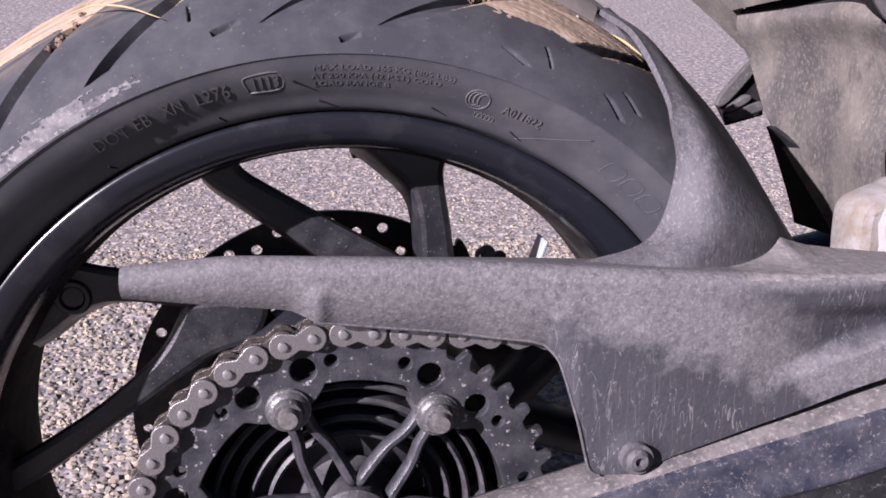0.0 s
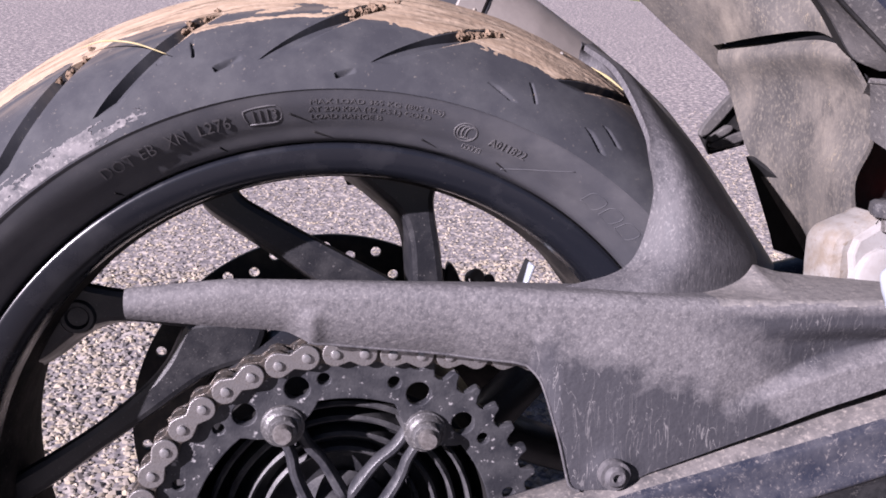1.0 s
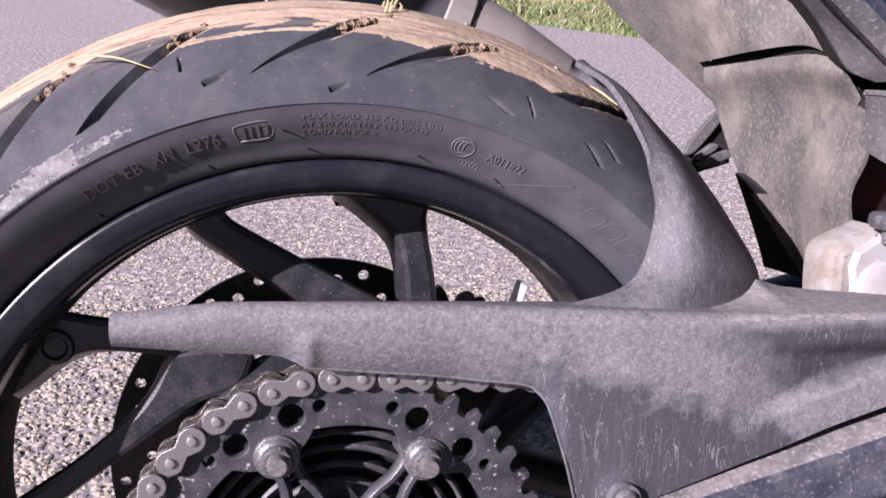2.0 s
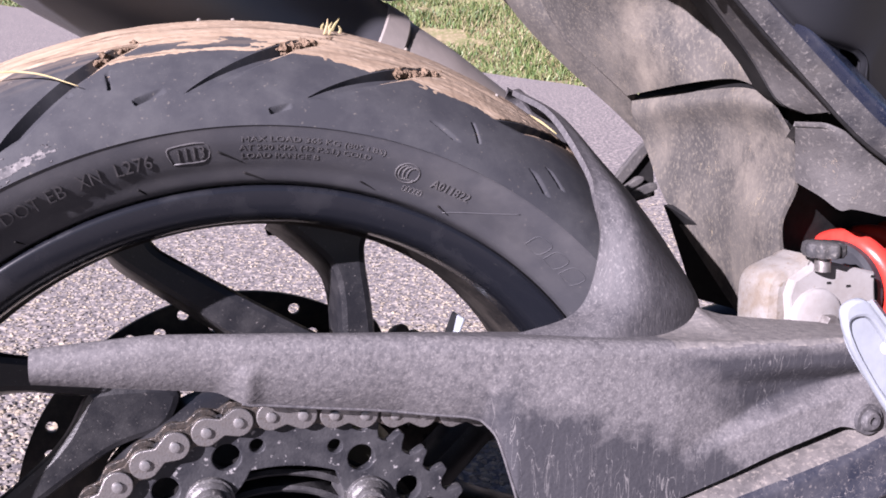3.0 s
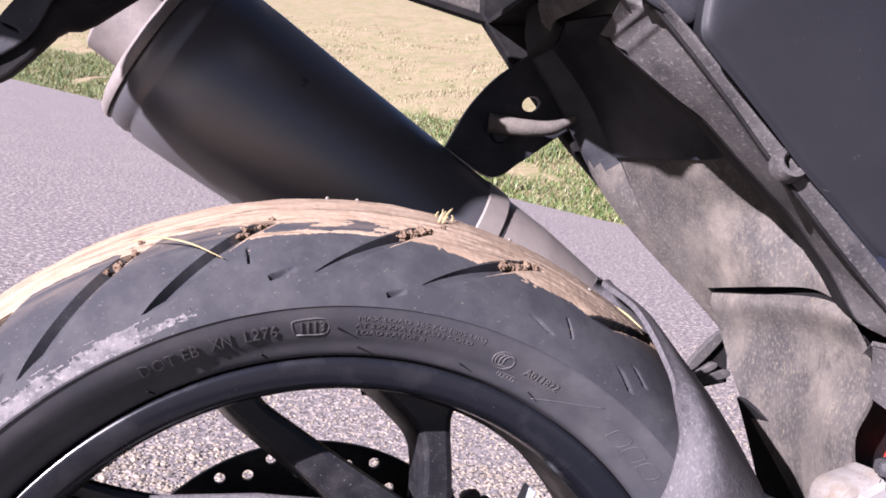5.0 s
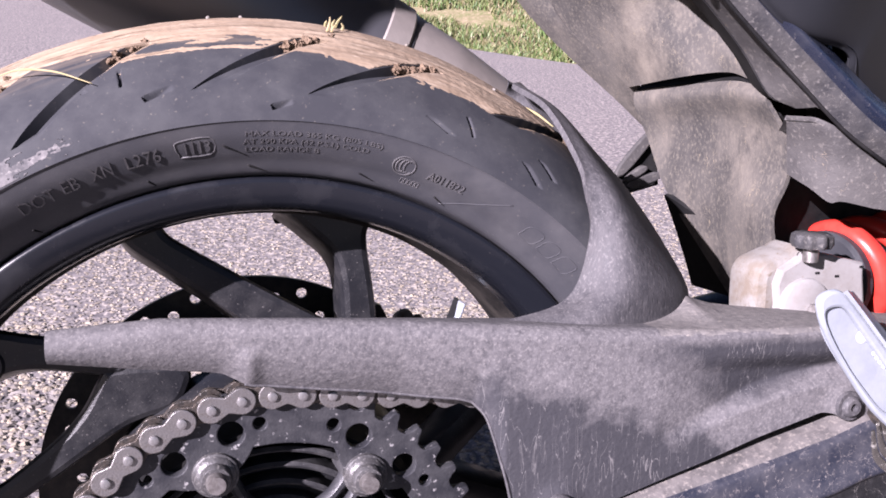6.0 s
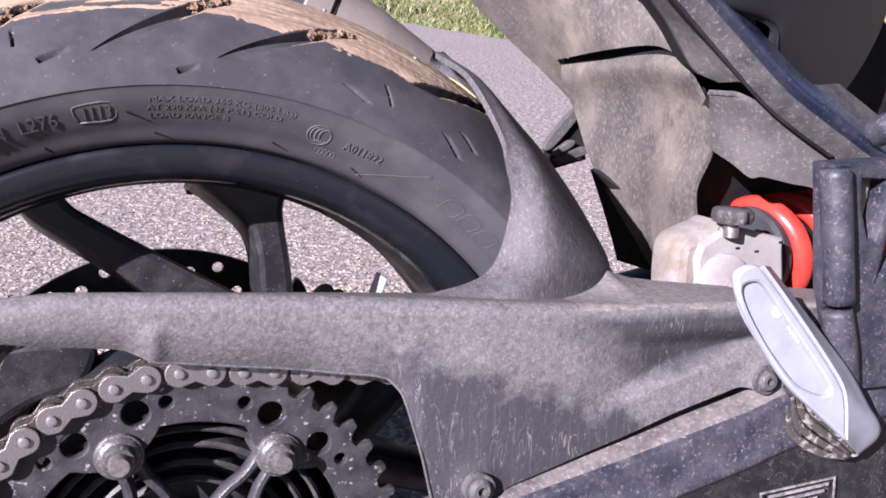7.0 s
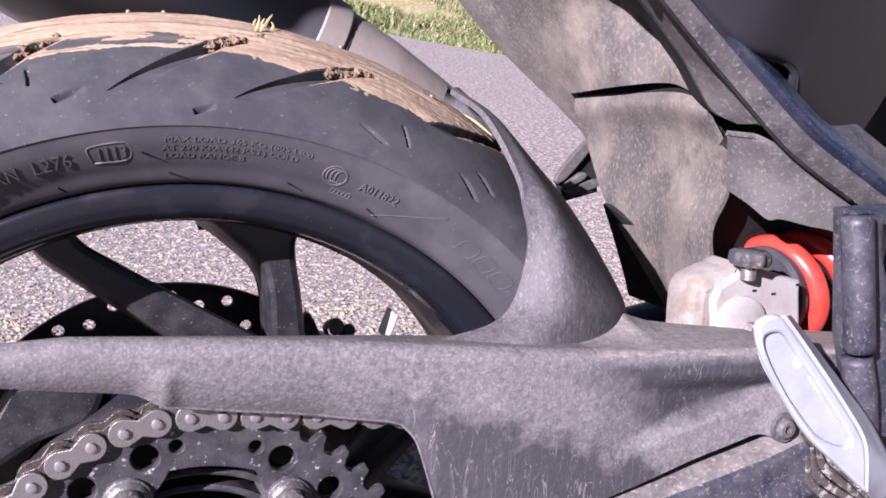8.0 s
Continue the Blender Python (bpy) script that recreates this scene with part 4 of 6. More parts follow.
def build_sprocket():
    out = []
    for k in range(TEETH):
        a0 = 123.28 + (k + 0.5) * 360 / TEETH
        for d, r in ((-3.9, 0.112), (-2.5, 0.1126), (-1.55, 0.1158), (-1.15, 0.1185), (-0.6, 0.1202), (0.6, 0.1202), (1.15, 0.1185), (1.55, 0.1158), (2.5, 0.1126)):
            p = polar(r, a0 + d)
            out.append((p[0], p[2]))
    inner = []
    for d in np.arange(0, 360, 1.5):
        u = (d - 54.5) % 60
        u = min(u, 60 - u)
        r = 0.0885 - 0.0165 * max(0.0, 1 - u / 15) ** 0.6
        p = polar(r, d)
        inner.append((p[0], p[2]))
    holes = []
    for k in range(6):
        c = 54.5 + 60 * k
        for d, r, q in ((9.6, 0.0992, 0.0070), (18.6, 0.1012, 0.0036), (-18.6, 0.1012, 0.0033)):
            p = polar(r, c + d * (-1 if k == 1 else 1))
            holes.append(circle(p[0], p[2], q, 20))
        p = polar(0.0985, c - 9.4 * (-1 if k == 1 else 1))
        holes.append(circle(p[0], p[2], 0.0066, 20))
    me = plate("rear_sprocket", [out, inner] + holes, CHAIN_Y - 0.0034, CHAIN_Y + 0.0034, SPROCKET, 0.0008)
    spr = part("rear_sprocket", me, bike, "dusty dark steel sprocket with lightening holes")
    for k in range(6):
        x, _, z = polar(0.0815, 54.5 + 60 * k)
        y = CHAIN_Y - 0.0034
        b = part("sprocket_nut", join(stub("sprocket_nut", [(0.0, 0.0), (0.0125, 0.0), (0.0122, 0.0022), (0.0108, 0.003), (0.0, 0.003)], NUT, (x, y, z), (0, -1, 0), 28),
                                 stub("sprocket_nut", [(0.0114, 0.003), (0.0106, 0.0046), (0.0088, 0.0056), (0.0086, 0.009), (0.0076, 0.0104), (0.0, 0.0106)], NUT, (x, y, z), (0, -1, 0), 12)), spr, "dusty flanged nut on its washer")
        part("stud", stub("stud", [(0.0056, 0.0105), (0.0056, 0.0135), (0.0048, 0.0155), (0.0, 0.0158)], BOLT, (x, y, z), (0, -1, 0), 20), spr, "bright threaded stud end")
    # carrier behind the sprocket: a dark dish with ring ribs and radial webs
    dish = [(0.0, -0.078), (0.02, -0.078), (0.023, -0.068), (0.084, -0.066), (0.09, -0.088), (0.0895, -0.096), (0.094, -0.096), (0.096, -0.06), (0.0, -0.05)]
    car = part("sprocket_carrier", lathe("sprocket_carrier", dish, DARK, 120, closed=False), bike, "dark cast sprocket carrier")
    for r, y in ((0.047, -0.081), (0.058, -0.084), (0.069, -0.086), (0.079, -0.088)):
        ring = [(r - 0.0022, -0.066), (r - 0.0018, y), (r, y - 0.0018), (r + 0.0018, y), (r + 0.0022, -0.066)]
        part("ring_rib", lathe("ring_rib", ring, CARRIER, 120, closed=False), car)
    for k in range(6):
        for s in (-1, 1):
            c = 54.5 + 60 * k
            a, b = polar(0.079, c + s * 3.5, -0.092), polar(0.023, c + s * 27, -0.094)
            m = polar(0.061, c + s * 5, -0.093)
            part("web", tube("web", [a, m, polar(0.047, c + s * 11, -0.093), b], [0.0042, 0.0036, 0.0036, 0.0042], WEB, 10, 16, 1.4), car)
        x, _, z = polar(0.0815, 54.5 + 60 * k)
        part("boss", stub("boss", [(0.0, 0.012), (0.0115, 0.012), (0.0125, 0.008), (0.014, -0.012)], CARRIER, (x, -0.0855, z), (0, -1, 0), 24), car)
    part("carrier_hub", lathe("carrier_hub", [(0.0, -0.106), (0.019, -0.106), (0.0225, -0.103), (0.0235, -0.085), (0.03, -0.075)], CARRIER, 60, closed=False), car, "round cast hub centre")
    part("axle_nut", stub("axle_nut", [(0.0165, 0.0), (0.0165, 0.014), (0.0145, 0.016), (0.0, 0.016)], BOLT, (0, -0.108, AXLE), (0, -1, 0), 6), bike, "large steel axle nut")


def chain_place(k):
    """Where pin k of the chain sits, and the way the chain runs there."""
    a = 123.28 - (k - 5) * 360 / TEETH
    last = 5 + (123.28 - 85.8) * TEETH / 360
    if k <= last:
        p = polar(PITCH_R, a)
        return Vector((p[0], CHAIN_Y, p[2]))
    p = polar(PITCH_R, 85.8)
    d = (k - last) * LINK
    return Vector((p[0] + d * math.cos(radians(-4.2)), CHAIN_Y, p[2] + d * math.sin(radians(-4.2))))


def link_outline(half, waist):
    """The figure-eight outline of a side plate between two pins."""
    e, o = LINK / 2, []
    for s in (1, -1):
        for t in np.linspace(-100, 100, 13):
            a = radians(t if s > 0 else 180 + t)
            o.append((s * e + half * math.cos(a), half * math.sin(a)))
        o.append((0, s * waist))
    return o


def build_chain():
    chain = None
    for outer in (True, False):
        o = link_outline(0.0073, 0.0044) if outer else link_outline(0.0076, 0.0052)
        y0, y1 = (-0.0088, -0.0066) if outer else (-0.0062, -0.0042)
        side = [plate("chain_link", [o], y0, y1, STEEL if outer else OILY, 0.0005), plate("chain_link", [o], -y1, -y0, OILY, 0.0005)]
        if outer:
            side += [stub("chain_link", [(0.0027, -0.019), (0.0027, 0.0), (0.0025, 0.0009), (0.0012, 0.0014), (0.0, 0.0012)], PIN, (s * LINK / 2, -0.0094, 0), (0, -1, 0), 16) for s in (-1, 1)]
        else:
            side += [stub("chain_link", [(0.0, -0.0042), (0.005, -0.0042), (0.005, 0.0042), (0.0, 0.0042)], OILY, (s * LINK / 2, 0, 0), (0, -1, 0), 16) for s in (-1, 1)]
        me = join(*side)
        for k in range(-14, 36):
            if (k % 2 == 1) != outer:
                continue
            a, b = chain_place(k), chain_place(k + 1)
            if chain is None:
                chain = new("drive_chain", moved(me, Matrix()))
                chain.parent = bike
                tagged(chain, "dry dusty steel roller chain")
                ob = chain
                base = Matrix.Translation((a + b) / 2) @ pose(0, 0, 0, 0, -math.degrees(math.atan2(b.z - a.z, b.x - a.x)), 0)
                ob.matrix_local = base
                back = base.inverted()
                continue
            ob = new("chain_link", me)
            ob.parent = chain
            ob.matrix_local = back @ Matrix.Translation((a + b) / 2) @ pose(0, 0, 0, 0, -math.degrees(math.atan2(b.z - a.z, b.x - a.x)), 0)


tyre = build_tyre()
build_lettering(tyre)
build_mud(tyre)
build_rim()
build_disc()
build_sprocket()
build_chain()


# ---- chain guard with its fin, and the swingarm ----
def build_guard():
    """The long cover over the chain: a rounded top, a near face that runs down to a flap, and the recess with its ledge."""
    xs = np.unique(np.r_[np.linspace(-0.112, 0.09, 110), np.linspace(0.09, 0.14, 70), np.linspace(0.14, 0.46, 130)])
    top = np.interp(xs, [-0.112, -0.06, 0, 0.08, 0.15, 0.23, 0.315, 0.38, 0.46], [0.470, 0.4745, 0.473, 0.470, 0.4665, 0.4622, 0.4615, 0.457, 0.45])
    low = np.interp(xs, [-0.112, -0.0836, -0.0511, -0.0305, -0.0237, -0.0182, -0.0071, 0.0448, 0.0722, 0.0924, 0.0996, 0.1056, 0.1088, 0.1165, 0.1215, 0.127, 0.1536, 0.1617, 0.1949, 0.2294, 0.2652, 0.3045, 0.33, 0.46],
                    [0.456, 0.4532, 0.4502, 0.4483, 0.4449, 0.4423, 0.4411, 0.436, 0.4324, 0.4303, 0.4282, 0.4205, 0.4099, 0.3796, 0.3583, 0.355, 0.3568, 0.3638, 0.375, 0.3868, 0.3998, 0.4122, 0.406, 0.415])
    low = low - 0.35 * np.interp(xs, [-0.112, -0.03, 0.06, 0.1, 0.115], [0.006, 0.011, 0.014, 0.011, 0.0])
    k = np.hanning(7) / np.hanning(7).sum()
    low = np.convolve(np.pad(low, 3, "edge"), k, "valid")
    face = np.interp(xs, [-0.112, -0.04, -0.03, -0.02, 0.06, 0.15, 0.3, 0.46], [-0.124, -0.1285, -0.1295, -0.131, -0.1375, -0.150, -0.157, -0.16])
    inner = np.interp(xs, [-0.112, 0.1, 0.2, 0.46], [-0.105, -0.098, -0.10, -0.10])
    vs = np.linspace(0, 1, 64)
    rows = []
    for x, zt, zl, f, yi in zip(xs, top, low, face, inner):
        col = []
        h = zt - zl
        rise = float(np.interp(x, [0.2, 0.232, 0.241, 0.249, 0.261, 0.277, 0.302, 0.33], [-0.0065, 0.006, 0.0105, 0.0066, 0.0032, 0.001, -0.0016, -0.003]))     # the deck climbs into the fin's foot
        rnd = 0.008 if x < 0.16 else float(np.interp(x, [0.16, 0.26], [0.008, 0.005]))
        for v in vs:
            if v < 0.14:                      # the flat top, from the inner edge to the rounding
                u = v / 0.14
                y, z = yi + (f + rnd - yi) * u, zt + rise * (1 - u) ** 1.4
            elif v < 0.34:                    # the rounded upper edge
                u = (v - 0.14) / 0.2 * math.pi / 2
                y, z = f + rnd - rnd * math.sin(u), zt - rnd * (1 - math.cos(u))
            else:                             # the near face
                u = (v - 0.34) / 0.66
                y, z = f, zt - rnd - (h - rnd) * u
            # recess behind the upper ridge towards the front, with the ledge under it
            fr = float(np.interp(x, [0.2, 0.27], [0, 1]))
            ledge = float(np.interp(x, [0.2, 0.2275, 0.2626, 0.3001, 0.34, 0.46], [0.394, 0.4035, 0.419, 0.4265, 0.433, 0.45]))
            if z < zt - rnd * 0.6:
                up = zt - 0.012
                m = max(0.0, min(1, (up - z) / 0.014)) * max(0.0, min(1, (z - ledge) / 0.01))
                m = m * m * (3 - 2 * m)
                y += 0.012 * fr * m * float(np.interp(z, [ledge, up], [1.0, 0.5]))
            # soft swelling of the flap round the screws, and general waviness
            for sx, sz in ((0.145, 0.367), (0.319, 0.4155)):
                d = math.hypot(x - sx, z - sz)
                y -= 0.0028 * math.exp(-(d / 0.012) ** 4)
            y += 0.0007 * noise.noise((x * 26, z * 30, 2.0))
            # the lower edge turns in over the chain, with a swelling where the cover gets deeper
            turn_in = float(np.interp(x, [-0.112, -0.03, 0.06, 0.1, 0.115], [0.006, 0.011, 0.014, 0.011, 0.0]))
            y += turn_in * max(0.0, min(1.0, (zt - rnd - z) / (h - rnd))) ** 2.2
            y -= 0.0022 * math.exp(-((x + 0.017) / 0.005) ** 2) * max(0.0, min(1.0, (zt - 0.012 - z) / 0.006))
            col.append((x, y, z))
        rows.append(col)
    me = shell("chain_guard", np.array(rows), -0.003, DUSTY)
    me.materials.append(DUSTY_DECK)
    for p in me.polygons:                                   # faces of the deck before the fin that point up get the paler dusty tone
        q = p.center
        if q.x > 0.2 and q.z > 0.446 and p.normal.z > 0.62 + 0.3 * noise.noise(q * 160) + 0.25 * noise.noise(q * 45):
            p.material_index = 1
    guard = part("chain_guard", me, bike, "grey-dusty black plastic chain guard, smeared with dried mud")
    brim = [tuple(r[-1]) for r in rows if -0.02 < r[0][0] < 0.128]
    part("guard_brim", tube("guard_brim", [(x, y - 0.0004, z) for x, y, z in brim[::3]], 0.0008, DUSTY_FIN, 8, 240), guard, "dusty rolled edge")
    # fin: the hugger's horn that rises round the tyre
    L = [(0.118, -0.124, 0.4655), (0.1599, -0.116, 0.4764), (0.1752, -0.108, 0.5115), (0.1778, -0.095, 0.5342), (0.179, -0.08, 0.5513), (0.1745, -0.04, 0.5811), (0.170, 0.012, 0.5955)]
    M = [(0.165, -0.139, 0.461), (0.1936, -0.128, 0.4837), (0.1985, -0.114, 0.5114), (0.1985, -0.094, 0.5322), (0.1966, -0.073, 0.5475), (0.1885, -0.028, 0.578), (0.175, 0.018, 0.5965)]
    R = [(0.235, -0.112, 0.4598), (0.2475, -0.097, 0.4735), (0.2425, -0.074, 0.4985), (0.2345, -0.05, 0.522), (0.225, -0.027, 0.5424), (0.2085, 0.004, 0.5675), (0.181, 0.026, 0.5965)]
    N = [(0.262, -0.07, 0.456), (0.255, -0.052, 0.4735), (0.2475, -0.032, 0.4965), (0.238, -0.012, 0.5185), (0.2285, 0.006, 0.538), (0.2115, 0.026, 0.563), (0.1845, 0.034, 0.595)]
    v = patch([L, M, R, N], 40, 70)
    part("fin", shell("fin", v, 0.0035, DUSTY_FIN), guard, "curved dusty fin hugging the tyre")
    inside = [[(0.174, 0.03, 0.5955), (0.186, 0.036, 0.5925), (0.204, 0.034, 0.575), (0.222, 0.016, 0.548)],
              [(0.176, 0.042, 0.588), (0.188, 0.038, 0.582), (0.204, 0.026, 0.566), (0.218, 0.004, 0.542)],
              [(0.178, 0.046, 0.575), (0.19, 0.03, 0.57), (0.202, 0.008, 0.558), (0.212, -0.02, 0.538)]]
    part("fin_far_side", shell("fin_far_side", patch(inside, 16, 20), 0.003, DUSTY_FIN), guard, "dusty inner side of the fin")
    for x, z in ((0.145, 0.367), (0.3195, 0.4155)):
        y = -0.1545 if x < 0.2 else -0.1605
        part("guard_screw", join(stub("guard_screw", [(0.0, 0.0012), (0.0062, 0.0012), (0.0085, 0.0012), (0.0088, 0.0), (0.0088, -0.004)], DUSTY_FIN, (x, y, z), (0, -1, 0), 32),
                                 stub("guard_screw", [(0.0, 0.0018), (0.0022, 0.0018), (0.0025, 0.0042), (0.0045, 0.0042), (0.006, 0.003), (0.0065, 0.001)], DUSTY_FIN, (x, y, z), (0, -1, 0), 28)), guard, "dusty round socket screw on its washer")


def build_swingarm():
    xs = np.linspace(-0.06, 0.5, 120)
    top = np.interp(xs, [-0.06, 0.0, 0.06, 0.1169, 0.165, 0.2265, 0.279, 0.31, 0.33, 0.5], [0.303, 0.319, 0.335, 0.3505, 0.3645, 0.3805, 0.3945, 0.403, 0.4105, 0.448])
    rows = []
    for x, z in zip(xs, top):
        s = float(np.interp(x, [0.08, 0.25], [0.75, 1.0]))
        e = float(np.interp(x, [-0.06, 0.5], [0.012, -0.004]))
        pts = [(-0.12, z - 0.02), (-0.125, z - 0.006), (-0.142, z + 0.0005), (-0.155, z - 0.0015), (-0.163, z - 0.0065 * s), (-0.1655, z - 0.0095 * s), (-0.1665, z - 0.022 * s), (-0.169, z - 0.034 * s),
               (-0.1685, z - 0.0375 * s), (-0.1655, z - 0.042 * s), (-0.1665, z - 0.075 * s), (-0.166, z - 0.105 * s), (-0.155, z - 0.115 * s), (-0.13, z - 0.115 * s), (-0.12, z - 0.1 * s)]
        rows.append([(x, y + e, q) for y, q in pts])
    v = np.array(rows)
    v = np.stack([spline(r, 60) for r in v])
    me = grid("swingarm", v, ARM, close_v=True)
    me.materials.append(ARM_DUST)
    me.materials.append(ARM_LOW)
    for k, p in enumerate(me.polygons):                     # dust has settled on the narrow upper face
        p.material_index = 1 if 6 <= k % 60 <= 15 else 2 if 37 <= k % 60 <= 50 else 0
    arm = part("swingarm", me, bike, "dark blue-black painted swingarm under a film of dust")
    # information label: an outlined plate with bars of print
    at = Matrix.Translation((0.316, -0.1715, 0.335)) @ pose(0, 0, 0, 0, -4, 0)
    part("warning_label", moved(plate("warning_label", [[(0, 0), (0.055, 0.0), (0.055, 0.016), (0, 0.016)], [(0.0012, 0.0012), (0.0012, 0.0148), (0.0538, 0.0148), (0.0538, 0.0012)]], -0.0003, 0.0003, FADED, 0.0), at), arm,
               "small white-outlined warning label")
    for k, (x0, x1) in enumerate(((0.006, 0.05), (0.003, 0.047), (0.012, 0.042))):
        z = 0.0112 - 0.0038 * k
        part("print_line", moved(plate("print_line", [[(x0, z), (x1, z), (x1, z + 0.0018), (x0, z + 0.0018)]], -0.0003, 0.0003, FADED, 0.0), at), arm)
    far = [(-0.06, 0.355), (0.1, 0.36), (0.28, 0.4), (0.5, 0.445)]
    part("far_arm", tube("far_arm", [(x, 0.125, z - 0.04) for x, z in far], 0.028, ARM, 16, 30), bike, "far leg of the swingarm")
    part("cross_brace", tube("cross_brace", [(0.43, -0.13, 0.38), (0.43, 0.0, 0.385), (0.43, 0.125, 0.38)], 0.03, ARM, 16, 20), bike, "swingarm cross brace")


# ---- shock, its mount and the spring ----
def build_shock():
    way = Vector((0.967, 0.253, 0.05)).normalized()
    c = Vector((0.383, -0.0535, 0.467))
    o = smooth_outline([(0.299, 0.468), (0.2995, 0.479), (0.304, 0.4865), (0.312, 0.4905), (0.322, 0.494), (0.333, 0.494), (0.334, 0.445), (0.303, 0.444), (0.2995, 0.456)], 48)
    sh = part("shock_mount", plate("shock_mount", [o], -0.094, -0.06, CAST, 0.007), bike, "pale dusty cast-alloy shock mount")
    part("mount_plate", plate("mount_plate", [[(0.3095, 0.474), (0.3125, 0.4835), (0.332, 0.4945), (0.345, 0.493), (0.3735, 0.487), (0.3745, 0.478), (0.380, 0.444), (0.315, 0.444)]], -0.0995, -0.07, ALLOY_DULL, 0.0018), sh, "flat machined alloy plate")
    part("mount_lug", stub("mount_lug", [(0.0, 0.004), (0.0165, 0.004), (0.0185, 0.0025), (0.0195, -0.004)], ALLOY_DULL, (0.330, -0.0995, 0.4595), (0, -1, 0), 40), sh, "round cast lug")
    for x, z in ((0.337, 0.4805), (0.352, 0.478), (0.3705, 0.4835)):
        part("stamp_mark", plate("stamp_mark", [[(x, z), (x + 0.003, z), (x + 0.003, z + 0.0014), (x, z + 0.0014)]], -0.1, -0.0994, DARK, 0.0), sh)
    part("mount_bolt", stub("mount_bolt", [(0.0, 0.007), (0.0055, 0.007), (0.0065, 0.005), (0.0065, 0.0)], BOLT, (0.3355, -0.103, 0.4565), (0, -1, 0), 6), sh, "bright hexagon bolt")
    q = Vector((0.3287, -0.104, 0.4955))
    part("adjuster_stem", stub("adjuster_stem", [(0.0048, 0.0), (0.0048, 0.008), (0.0, 0.008)], BOLT, q - Vector((0, 0, 0.006)), (0, 0, 1), 20), sh)
    prof = [(0.0, 0.0125), (0.0095, 0.0125), (0.0115, 0.011), (0.012, 0.006), (0.0105, 0.003), (0.0, 0.003)]
    knob = stub("adjuster_knob", prof, RAIL, (0, 0, 0), (0, 0, 1), 40)
    for v in knob.vertices:
        a = math.atan2(v.co.y, v.co.x)
        f = 1 + 0.1 * math.cos(8 * a)
        v.co.x, v.co.y = v.co.x * f, v.co.y * f
    knob.transform(Matrix.Translation(q))
    part("adjuster_knob", knob, sh, "ribbed black plastic adjuster knob")
    turn = way.to_track_quat("Z", "Y").to_matrix().to_4x4()
    seat = lathe("spring_seat", [(0.0, -0.004), (0.031, -0.004), (0.0335, -0.001), (0.0335, 0.005), (0.03, 0.008), (0.0, 0.008)], BLACK_PLASTIC, 48, (0, 0, 0), "z", closed=False)
    seat.transform(Matrix.Translation(c) @ turn)
    part("spring_seat", seat, bike, "dusty black spring seat")
    pts = []
    for t in np.linspace(0, 4.4, 120):
        a = 2 * math.pi * t
        h = 0.012 + 0.034 * max(0.0, t - 0.35)
        pts.append(c + turn.to_3x3() @ Vector((0.0325 * math.cos(a), 0.0325 * math.sin(a), h)))
    part("shock_spring", tube("shock_spring", pts, 0.0078, RED, 14, 420), bike, "bright red coil spring")
    rod = lathe("damper_body", [(0.0, 0.0), (0.021, 0.0), (0.021, 0.13), (0.0, 0.13)], DARK, 32, (0, 0, 0), "z", closed=False)
    rod.transform(Matrix.Translation(c) @ turn)
    part("damper_body", rod, bike)


